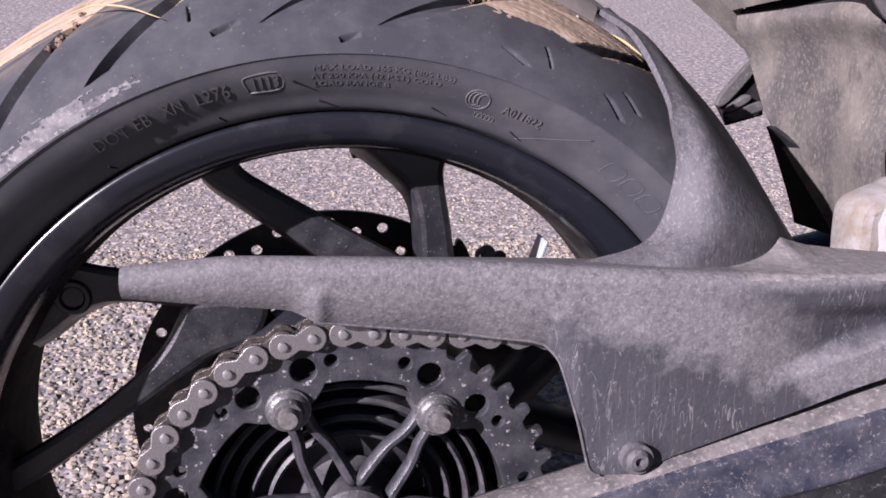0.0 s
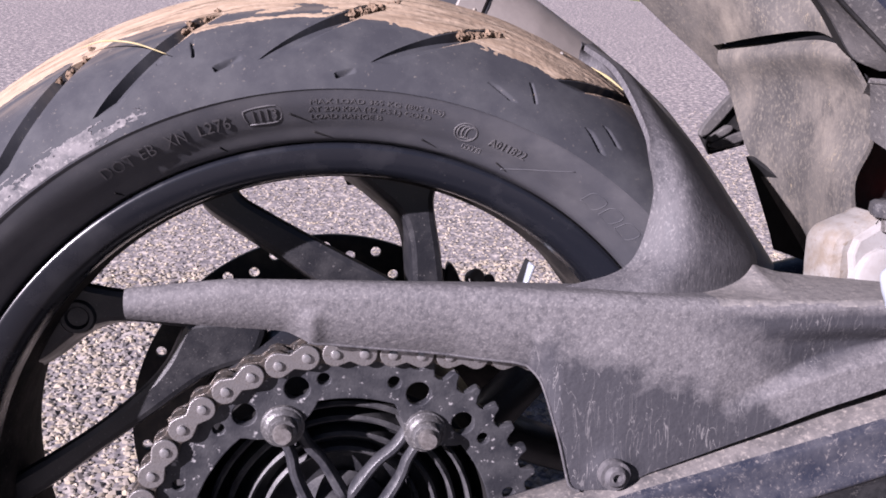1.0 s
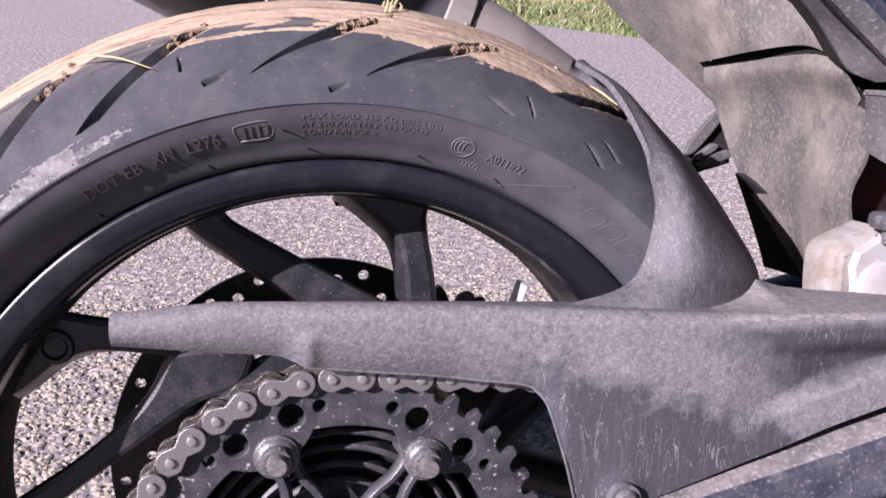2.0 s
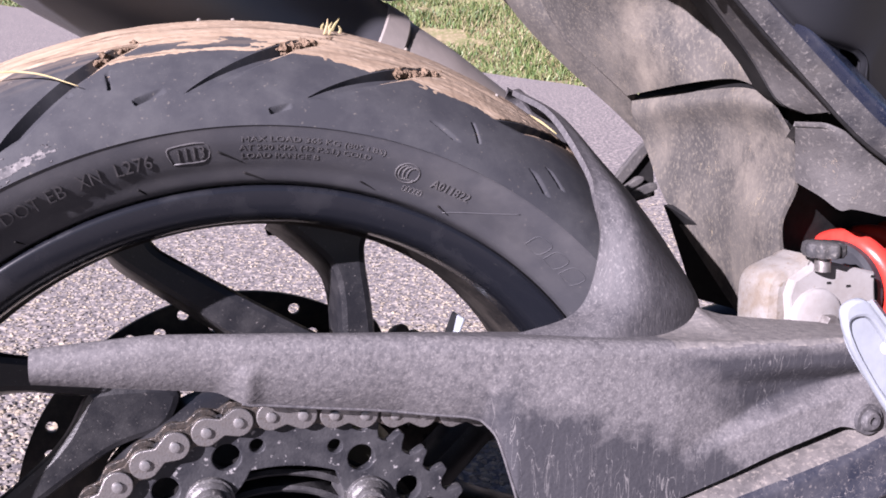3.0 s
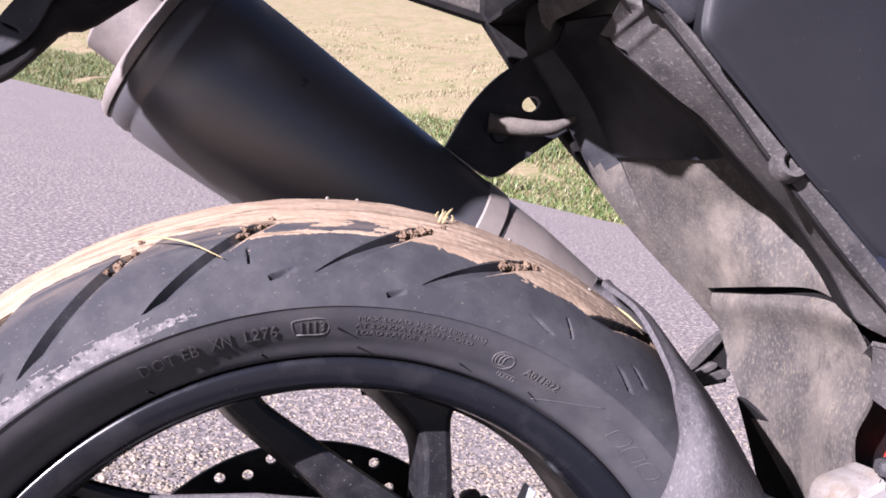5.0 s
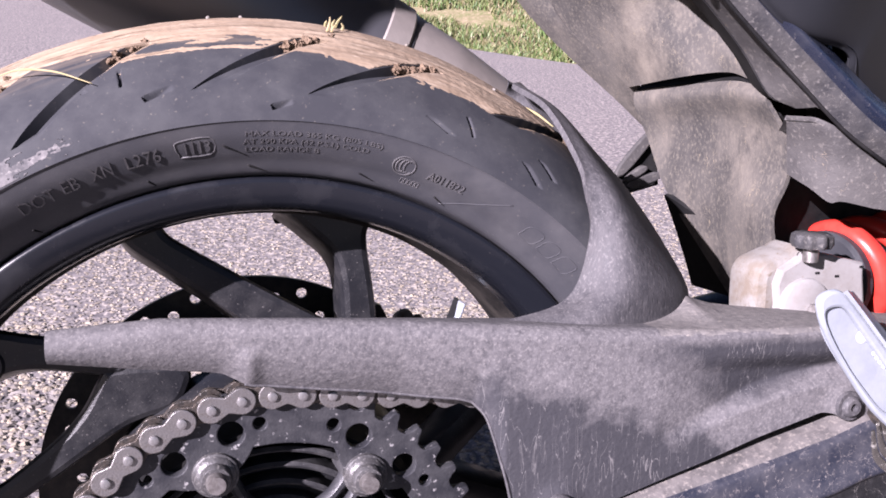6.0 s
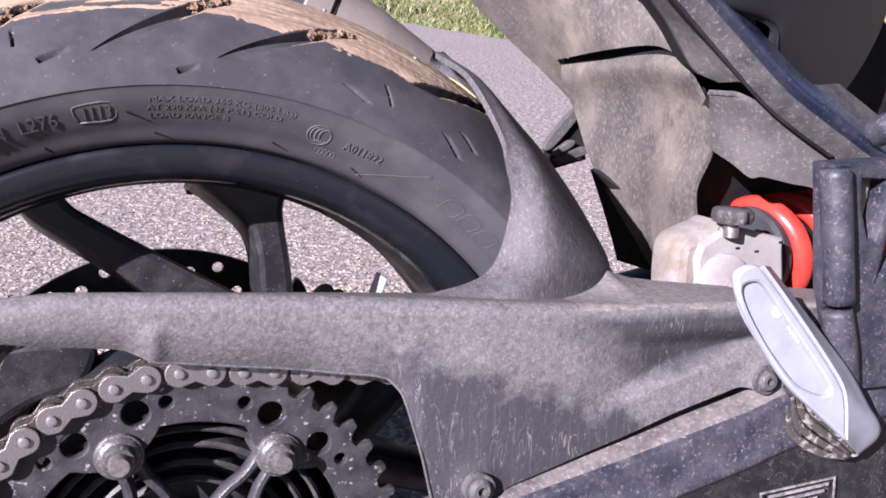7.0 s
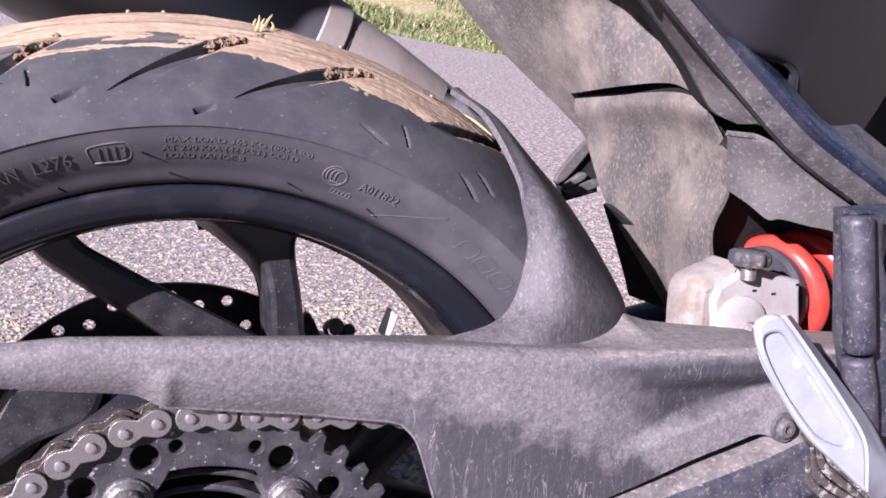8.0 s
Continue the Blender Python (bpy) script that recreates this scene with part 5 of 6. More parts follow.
# ---- splash guard in front of the tyre, tail struts and panels ----
def build_splash_guard():
    """The inner mudguard before the tyre: a hollow sheet with a near wall and a far flange, a lower flap, and the cover over the shock."""
    top = [[(0.15, 0.16, 0.8), (0.1736, 0.08, 0.7958), (0.1874, 0.036, 0.791), (0.1957, 0.016, 0.7785)],
           [(0.1985, 0.155, 0.7507), (0.2179, 0.08, 0.7408), (0.2262, 0.036, 0.7347), (0.2307, 0.016, 0.7312)],
           [(0.236, 0.15, 0.6944), (0.246, 0.07, 0.6906), (0.2576, 0.036, 0.6906), (0.2696, 0.016, 0.6959)],
           [(0.2598, 0.14, 0.6502), (0.276, 0.065, 0.6513), (0.2958, 0.031, 0.6538), (0.3141, 0.011, 0.6606)],
           [(0.3008, 0.095, 0.5966), (0.3073, 0.027, 0.6041), (0.3223, -0.0074, 0.6074), (0.3249, -0.0339, 0.6017)]]
    g = part("splash_guard", shell("splash_guard", patch(top, 50, 30), 0.003, FLAP), bike, "dusty black splash guard flecked with dry grass")
    # black sheet over the upper guard: its shade is put into the colour
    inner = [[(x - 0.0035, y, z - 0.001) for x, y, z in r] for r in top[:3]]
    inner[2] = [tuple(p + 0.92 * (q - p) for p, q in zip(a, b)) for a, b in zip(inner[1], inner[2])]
    part("guard_shade_sheet", shell("guard_shade_sheet", patch(inner, 24, 30), 0.002, BLACK_PLASTIC), g, "added black sheet, the splash guard's inner shade put into its colour")
    wall = [[(0.1279, -0.03, 0.7537), (0.1331, -0.034, 0.7505), (0.1455, -0.04, 0.7405), (0.1583, -0.045, 0.7305), (0.1775, -0.05, 0.7174), (0.1965, -0.055, 0.7054), (0.2233, -0.057, 0.6839), (0.2463, -0.058, 0.6665), (0.2709, -0.058, 0.648), (0.2985, -0.062, 0.618), (0.3095, -0.076, 0.592), (0.3192, -0.09, 0.5838)],
            [(0.1262, -0.045, 0.7582), (0.1348, -0.0487, 0.7546), (0.1471, -0.0541, 0.7455), (0.1602, -0.0585, 0.7344), (0.1785, -0.0629, 0.7203), (0.1963, -0.0673, 0.7069), (0.2211, -0.0696, 0.6855), (0.2436, -0.0712, 0.6665), (0.269, -0.0724, 0.647), (0.2954, -0.0764, 0.6189), (0.309, -0.088, 0.5946), (0.3202, -0.099, 0.5843)],
            [(0.124, -0.062, 0.7643), (0.1372, -0.0653, 0.7601), (0.1493, -0.0699, 0.7521), (0.1627, -0.0735, 0.7397), (0.1797, -0.0771, 0.7241), (0.196, -0.0807, 0.709), (0.2182, -0.0834, 0.6877), (0.2401, -0.0858, 0.6665), (0.2665, -0.0886, 0.6458), (0.2911, -0.0926, 0.6202), (0.3082, -0.101, 0.5982), (0.3214, -0.108, 0.5851)],
            [(0.1223, -0.07, 0.7688), (0.1389, -0.073, 0.7642), (0.1509, -0.077, 0.7571), (0.1646, -0.08, 0.7436), (0.1807, -0.083, 0.727), (0.1958, -0.086, 0.7105), (0.216, -0.089, 0.6894), (0.2374, -0.092, 0.6665), (0.2646, -0.096, 0.6448), (0.288, -0.1, 0.6211), (0.3077, -0.106, 0.6008), (0.3224, -0.11, 0.5856)]]
    wall.append([(x + 0.008, y + 0.008, z + 0.008) for x, y, z in wall[3]])      # turned in behind the strip
    wall.append([(x + 0.02, y + 0.05, z + 0.03) for x, y, z in wall[3]])
    v = patch(wall, 34, 110)
    for k, c in ((9, 0.004), (17, 0.004)):               # two pressed ribs at the wall's rear end
        v[:, k - 2:k + 3, 1] -= c * np.array([0.2, 0.7, 1, 0.7, 0.2])[None]
    part("guard_wall", shell("guard_wall", v, -0.003, COVER), g, "dusty near wall of the splash guard")
    # fold added to close a gap, near-black in place of shade
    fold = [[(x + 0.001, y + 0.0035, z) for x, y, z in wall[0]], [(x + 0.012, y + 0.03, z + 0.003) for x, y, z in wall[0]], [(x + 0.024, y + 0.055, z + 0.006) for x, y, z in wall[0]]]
    part("wall_return", shell("wall_return", patch(fold, 10, 60), 0.003, DARK), g, "dark fold added to close the gap behind the wall")
    edge = [[(0.15, 0.163, 0.80), (0.1985, 0.157, 0.7507), (0.236, 0.152, 0.6944), (0.2598, 0.142, 0.6502), (0.286, 0.125, 0.622), (0.306, 0.1, 0.6005), (0.322, 0.097, 0.585)],
            [(0.146, 0.172, 0.78), (0.186, 0.168, 0.73), (0.224, 0.165, 0.682), (0.252, 0.16, 0.65), (0.281, 0.145, 0.62), (0.305, 0.128, 0.594), (0.326, 0.113, 0.571)],
            [(0.152, 0.18, 0.775), (0.192, 0.176, 0.722), (0.228, 0.173, 0.672), (0.256, 0.168, 0.642), (0.285, 0.152, 0.612), (0.309, 0.134, 0.587), (0.333, 0.118, 0.561)]]
    me = shell("guard_flange", patch(edge, 10, 40), 0.003, FLAP)
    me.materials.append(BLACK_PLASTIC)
    for p in me.polygons:                                   # its upper end is coloured black in place of shade
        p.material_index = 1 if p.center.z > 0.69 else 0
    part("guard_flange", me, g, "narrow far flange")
    low = [[(0.3085, 0.1, 0.5945), (0.3215, 0.02, 0.6005), (0.3245, -0.02, 0.6015), (0.3262, -0.052, 0.595)],
           [(0.3095, 0.1, 0.582), (0.317, 0.022, 0.591), (0.32, -0.022, 0.592), (0.323, -0.055, 0.587)],
           [(0.3215, 0.097, 0.556), (0.329, 0.03, 0.57), (0.332, -0.025, 0.57), (0.3325, -0.06, 0.568)],
           [(0.327, 0.07, 0.514), (0.333, 0.015, 0.5346), (0.3335, -0.03, 0.537), (0.336, -0.065, 0.541)],
           [(0.347, 0.03, 0.4601), (0.3345, -0.008, 0.5), (0.3285, -0.042, 0.508), (0.3275, -0.063, 0.513)],
           [(0.3465, 0.0, 0.441), (0.339, -0.028, 0.455), (0.333, -0.05, 0.468), (0.3335, -0.064, 0.481)]]
    part("lower_flap", shell("lower_flap", patch(low, 50, 30), 0.003, FLAP), g, "lower dusty flap with a pale mud smear")
    # closing strip in the joint, its shade put into a near-black colour
    lip = [[(0.3105, 0.097, 0.5925), (0.3225, 0.02, 0.598), (0.3255, -0.02, 0.599), (0.3275, -0.052, 0.5925)],
           [(0.316, 0.097, 0.599), (0.334, 0.018, 0.607), (0.338, -0.022, 0.608), (0.345, -0.052, 0.603)],
           [(0.327, 0.097, 0.63), (0.336, 0.018, 0.64), (0.34, -0.022, 0.64), (0.35, -0.055, 0.63)]]
    part("joint_shade_strip", shell("joint_shade_strip", patch(lip, 10, 30), 0.003, DARK), g, "dark strip standing for the shade in the joint above the flap")
    # far side of the flap, coloured near-black for the shade it lies in
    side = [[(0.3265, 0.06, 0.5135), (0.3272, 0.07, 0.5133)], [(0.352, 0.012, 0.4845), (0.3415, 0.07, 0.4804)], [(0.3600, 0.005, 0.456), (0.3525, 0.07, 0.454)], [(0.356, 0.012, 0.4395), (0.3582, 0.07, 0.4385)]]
    part("flap_wing", shell("flap_wing", patch(side, 16, 8), 0.003, DARK), g, "far wing of the flap, its shade put into a black colour")
    # sheet added behind the shock, black in place of shade
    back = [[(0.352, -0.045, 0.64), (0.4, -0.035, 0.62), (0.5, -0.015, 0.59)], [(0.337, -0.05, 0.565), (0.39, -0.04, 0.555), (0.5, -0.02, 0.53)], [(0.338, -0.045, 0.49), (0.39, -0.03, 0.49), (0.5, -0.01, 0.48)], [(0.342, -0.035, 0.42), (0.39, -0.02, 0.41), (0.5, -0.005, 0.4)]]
    part("shock_shade_sheet", shell("shock_shade_sheet", patch(back, 12, 12), 0.003, DARK), g, "added black sheet for the shade behind the shock")
    cover = [[(0.3215, -0.078, 0.578), (0.3235, -0.092, 0.5775), (0.327, -0.102, 0.5765), (0.3388, -0.108, 0.5705), (0.3601, -0.11, 0.5575), (0.3868, -0.112, 0.5415), (0.44, -0.116, 0.513)],
             [(0.329, -0.071, 0.561), (0.334, -0.09, 0.556), (0.341, -0.101, 0.551), (0.35, -0.106, 0.546), (0.366, -0.11, 0.538), (0.389, -0.113, 0.529), (0.44, -0.117, 0.505)],
             [(0.3335, -0.068, 0.5411), (0.3385, -0.085, 0.5336), (0.3458, -0.095, 0.5257), (0.3519, -0.1, 0.5266), (0.3681, -0.106, 0.5233), (0.3908, -0.111, 0.5184), (0.44, -0.115, 0.497)]]
    tuck = list(enumerate(cover[0]))                        # its upper edge: a small hollow at the corner, then tucked in behind the rail
    cover.insert(0, [(x + 0.004, y + 0.006, z + (0.004 if k > 3 else -0.001)) for k, (x, y, z) in tuck])
    cover.insert(0, [(x + 0.014, y + 0.024, z + (0.02 if k > 3 else -0.008)) for k, (x, y, z) in tuck])
    # small black sheet behind the hollow, standing for its shade
    part("corner_shade_sheet", shell("corner_shade_sheet", patch([[(0.336, -0.016, 0.606), (0.35, -0.03, 0.606), (0.365, -0.05, 0.6)], [(0.338, -0.016, 0.572), (0.352, -0.03, 0.57), (0.365, -0.05, 0.565)]], 6, 8), 0.002, DARK), g, "added black sheet for the shade in the cover's corner hollow")
    part("shock_cover", shell("shock_cover", patch(cover, 34, 50), 0.003, COVER), g, "dusty cover above the shock")


def build_tail():
    strip = [[(0.1206, -0.082, 0.7769), (0.1448, -0.086, 0.7552), (0.1604, -0.09, 0.7396), (0.1894, -0.095, 0.711), (0.2091, -0.1, 0.6889), (0.2373, -0.104, 0.6608), (0.2697, -0.107, 0.6306), (0.3009, -0.11, 0.603), (0.334, -0.113, 0.5745), (0.36, -0.115, 0.5575), (0.39, -0.117, 0.541), (0.44, -0.12, 0.515)],
             [(0.1243, -0.09, 0.775), (0.1497, -0.094, 0.7543), (0.1681, -0.098, 0.737), (0.1968, -0.103, 0.7089), (0.218, -0.108, 0.6875), (0.2447, -0.112, 0.6632), (0.2771, -0.115, 0.6354), (0.3089, -0.118, 0.6085), (0.3431, -0.121, 0.5805), (0.3676, -0.123, 0.5652), (0.3977, -0.125, 0.5484), (0.4453, -0.128, 0.5223)],
             [(0.1301, -0.086, 0.773), (0.1567, -0.09, 0.7534), (0.1778, -0.094, 0.7345), (0.2062, -0.099, 0.7068), (0.2289, -0.104, 0.6862), (0.254, -0.108, 0.6655), (0.2865, -0.111, 0.6402), (0.3189, -0.114, 0.614), (0.3541, -0.117, 0.5864), (0.3772, -0.119, 0.5728), (0.4073, -0.121, 0.5557), (0.4526, -0.124, 0.5296)]]
    tail = part("tail_strip", shell("tail_strip", patch(strip + [[(x + 0.012, y + 0.03, z + 0.01) for x, y, z in strip[2]], [(x + 0.03, y + 0.055, z + 0.03) for x, y, z in strip[2]]], 26, 70), -0.003, RAIL), bike, "dusty black plastic tail strip")
    part("rail_seam", tube("rail_seam", [(x - 0.0006, y - 0.0004, z - 0.0006) for x, y, z in strip[0][:-1]], 0.0012, DARK, 8, 80), tail, "dark open joint under the rail")
    g = Vector((0.2235, -0.109, 0.6797))
    way = Vector((-0.15, -1, 0.25))
    ring = lathe("grommet", [(0.005, -0.004), (0.005, 0.004), (0.0066, 0.0055), (0.0092, 0.005), (0.0105, 0.0), (0.0105, -0.006)], COVER, 32, (0, 0, 0), "z", closed=False)
    ring.transform(Matrix.Translation(g) @ way.to_track_quat("Z", "Y").to_matrix().to_4x4())
    part("grommet", ring, tail, "round bushing with a hollow centre")
    part("grommet_core", stub("grommet_core", [(0.0052, -0.003), (0.0, -0.003)], CAST, g, way, 20), tail, "rusty bolt inside the bushing")
    pan = [[(0.1535, -0.117, 0.775), (0.152, -0.117, 0.753), (0.1535, -0.117, 0.7415), (0.161, -0.117, 0.7335), (0.182, -0.117, 0.716), (0.2085, -0.117, 0.6935), (0.231, -0.117, 0.674), (0.2535, -0.117, 0.657), (0.2931, -0.117, 0.6273), (0.338, -0.117, 0.6185), (0.352, -0.117, 0.598), (0.429, -0.117, 0.5605)],
           [(0.1655, -0.1225, 0.784), (0.164, -0.1225, 0.762), (0.1655, -0.1225, 0.7505), (0.173, -0.1225, 0.7425), (0.194, -0.1225, 0.725), (0.2205, -0.1225, 0.7025), (0.243, -0.1225, 0.683), (0.2655, -0.1225, 0.666), (0.305, -0.1225, 0.637), (0.35, -0.1225, 0.63), (0.366, -0.1225, 0.612), (0.44, -0.1225, 0.575)],
           [(0.2135, -0.128, 0.835), (0.212, -0.128, 0.813), (0.2135, -0.128, 0.8015), (0.221, -0.128, 0.7935), (0.242, -0.128, 0.776), (0.2685, -0.128, 0.7535), (0.291, -0.128, 0.734), (0.3135, -0.128, 0.717), (0.345, -0.128, 0.7), (0.39, -0.128, 0.69), (0.415, -0.128, 0.67), (0.49, -0.128, 0.63)],
           [(0.2935, -0.12, 0.925), (0.292, -0.12, 0.903), (0.2935, -0.12, 0.8915), (0.301, -0.12, 0.8835), (0.322, -0.12, 0.866), (0.3485, -0.12, 0.8435), (0.371, -0.12, 0.824), (0.3935, -0.12, 0.807), (0.417, -0.12, 0.792), (0.4435, -0.12, 0.7715), (0.48, -0.12, 0.771), (0.56, -0.12, 0.75)]]
    pan = [[(x, y + 0.5 * max(0.0, x - 0.32), z) for x, y, z in r] for r in pan]      # bent inwards to the front, so that it takes less sun
    part("side_panel", shell("side_panel", patch([[(x + 0.01, y + 0.03, z + 0.008) for x, y, z in pan[0]], [(x + 0.002, y + 0.005, z + 0.0015) for x, y, z in pan[0]]] + pan, 60, 90), -0.004, PANEL), bike, "satin black side panel")
    pan = [[(0.12, -0.082, 0.775), (0.141, -0.083, 0.765), (0.161, -0.084, 0.761), (0.166, -0.084, 0.774)], [(0.117, -0.09, 0.769), (0.138, -0.09, 0.761), (0.159, -0.091, 0.756), (0.164, -0.091, 0.769)],
           [(0.12, -0.093, 0.79), (0.14, -0.094, 0.79), (0.16, -0.095, 0.79), (0.167, -0.095, 0.79)], [(0.125, -0.094, 0.83), (0.145, -0.095, 0.83), (0.165, -0.096, 0.83), (0.175, -0.096, 0.83)]]
    part("tail_panel", shell("tail_panel", patch(pan, 20, 24), -0.004, BLACK_PLASTIC), bike, "scuffed black tail panel")
    # upper half of the rail, laid slightly proud to carry the painted blue sheen
    cov = [[(0.2447, -0.111, 0.6632), (0.2771, -0.114, 0.6354), (0.3089, -0.117, 0.6085), (0.3431, -0.12, 0.5805), (0.3676, -0.122, 0.5652), (0.3977, -0.124, 0.5484), (0.4453, -0.127, 0.5223)],
           [(0.2493, -0.1165, 0.6643), (0.2818, -0.1195, 0.6378), (0.3139, -0.1225, 0.6113), (0.3486, -0.1255, 0.5834), (0.3724, -0.1275, 0.569), (0.4025, -0.1295, 0.552), (0.449, -0.1325, 0.5259)],
           [(0.254, -0.112, 0.6655), (0.2865, -0.115, 0.6402), (0.3189, -0.118, 0.614), (0.3541, -0.121, 0.5864), (0.3772, -0.123, 0.5728), (0.4073, -0.125, 0.5557), (0.4526, -0.128, 0.5296)],
           [(0.262, -0.1, 0.6715), (0.2945, -0.103, 0.6462), (0.3269, -0.106, 0.62), (0.3621, -0.109, 0.5924), (0.3852, -0.111, 0.5788), (0.4153, -0.113, 0.5617), (0.4606, -0.116, 0.5356)]]
    part("rail_sheen_half", shell("rail_sheen_half", patch(cov, 20, 40), -0.003, RAIL_SHEEN), bike, "upper half of the rail, blue sky sheen put into its dark colour")
    part("frame_bolt", stub("frame_bolt", [(0.0, 0.008), (0.008, 0.008), (0.0095, 0.006), (0.0095, -0.01)], ARM, (0.406, -0.142, 0.5615), (-0.2, -1, 0.3), 24), bike, "dusty frame bolt head")
    # unseen slabs added above the view, outlined to shade the silencer and the splash guard
    def slab(name, outline, z, thick, mat):
        me = plate(name, [outline], 0.0, thick, mat, 0.003)
        me.transform(Matrix.Translation((0, 0, z + thick)) @ pose(0, 0, 0, -90, 0, 0))
        return me
    tail_edge = [(-0.29, -0.01), (-0.345, -0.052), (-0.378, -0.07), (-0.41, -0.089), (-0.436, -0.1015), (-0.464, -0.1155), (-0.482, -0.131), (-0.502, -0.147), (-0.514, -0.163), (-0.5, -0.195), (-0.38, -0.217), (-0.33, -0.2), (-0.274, -0.16), (-0.235, -0.11), (-0.17, -0.045), (-0.105, -0.004), (-0.03, 0.025), (-0.03, 0.09), (-0.3, 0.1)]
    part("tail_shade_slab", slab("tail_shade_slab", tail_edge, 0.825, 0.02, BLACK_PLASTIC), bike, "unseen black tail slab, outlined to shade the silencer")
    # unseen flap added out of view, so that its shadow falls on the road
    flap = plate("road_shade_flap", [rounded([(-0.12, 0.33), (0.14, 0.33), (0.15, 0.45), (0.13, 0.66), (0.08, 0.73), (0.08, 0.83), (0.035, 0.83), (0.03, 0.73), (-0.06, 0.66), (-0.13, 0.45)], 1)], -0.004, 0.004, BLACK_PLASTIC, 0.002)
    flap.transform(Matrix.Translation((-0.4, 0, 0)) @ pose(0, 0, 0, 0, 0, 90))
    part("road_shade_flap", flap, bike, "unseen black flap added behind the wheel to shade the road")
    unit = [(-0.036, -0.04), (-0.042, -0.075), (-0.044, -0.1), (-0.053, -0.125), (-0.052, -0.143), (-0.02, -0.152), (0.02, -0.142), (0.08, -0.12), (0.12, -0.1), (0.12, 0.085), (-0.03, 0.085)]
    part("seat_shade_slab", slab("seat_shade_slab", unit, 0.825, 0.02, BLACK_PLASTIC), bike, "unseen black seat slab, outlined to shade the splash guard")
    # dusty lit lip, and its far half coloured near-black for shade
    for name, mat, label, foot in (("tail_bulkhead", FLAP, "dusty front lip of the tail underside", ((0.1225, 0.046, 0.772), (0.122, 0.035, 0.777), (0.1215, 0.0, 0.776), (0.121, -0.02, 0.775), (0.119, -0.076, 0.773))),
                                   ("tail_inner_side", DARK, "inner side of the tail, black in place of shade", ((0.14, 0.125, 0.768), (0.1395, 0.11, 0.768), (0.1385, 0.08, 0.768), (0.1335, 0.055, 0.772), (0.131, 0.044, 0.776)))):
        rows = [[(x - dx, y, z + dz if dz < 0.03 else 0.75 + dz) for x, y, z in foot] for dx, dz in ((0, 0), (0.006, 0.007), (0.009, 0.06), (0.009, 0.23))]
        part(name, shell(name, patch(rows, 24, 30), 0.005, mat), bike, label)
    part("tail_rim", plate("tail_rim", [[(-0.06, 0.8225), (0.0293, 0.812), (0.1061, 0.8013), (0.118, 0.80), (0.118, 0.806), (0.0293, 0.8185), (-0.06, 0.83)]], 0.186, 0.198, DARK, 0.001), bike, "black lower rim of the tail")
    part("tail_side", plate("tail_side", [[(-0.06, 0.8295), (0.0293, 0.818), (0.113, 0.807), (0.112, 0.85), (-0.06, 0.87)]], 0.19, 0.2, FLAP, 0.002), bike, "dusty far side of the tail")
    # roof sheet added to close a gap, black in place of shade
    roof = [[(x, 0.19, z), (x, 0.05, z), (x, -0.088, z)] for x, z in ((0.112, 0.80), (0.18, 0.81), (0.26, 0.84), (0.45, 0.9))]
    part("gap_roof_sheet", shell("gap_roof_sheet", patch(roof, 16, 12), 0.004, DARK), bike, "added black sheet closing a gap to the sky")
    rail = [(0.1045, 0.806), (0.1385, 0.7677), (0.1975, 0.7082), (0.2532, 0.6606), (0.2585, 0.7066), (0.2252, 0.8229), (0.1552, 0.90), (0.0948, 0.90)]
    part("rear_rail", plate("rear_rail", [rail], 0.185, 0.2, DARK, 0.003), bike, "black far side of the rear frame")
    # backing added behind the gaps, near-black for panel and shade alike
    back = [[(0.17, -0.06, 0.80), (0.27, -0.055, 0.69), (0.34, -0.04, 0.62), (0.43, -0.01, 0.55), (0.51, 0.0, 0.50)], [(0.22, -0.06, 0.88), (0.34, -0.04, 0.78), (0.42, -0.02, 0.72), (0.5, 0.0, 0.66), (0.58, 0.0, 0.6)]]
    part("dark_backing", shell("dark_backing", patch(back, 10, 20), 0.004, DARK), bike, "black backing sheet for the inner panel and the shade round it")


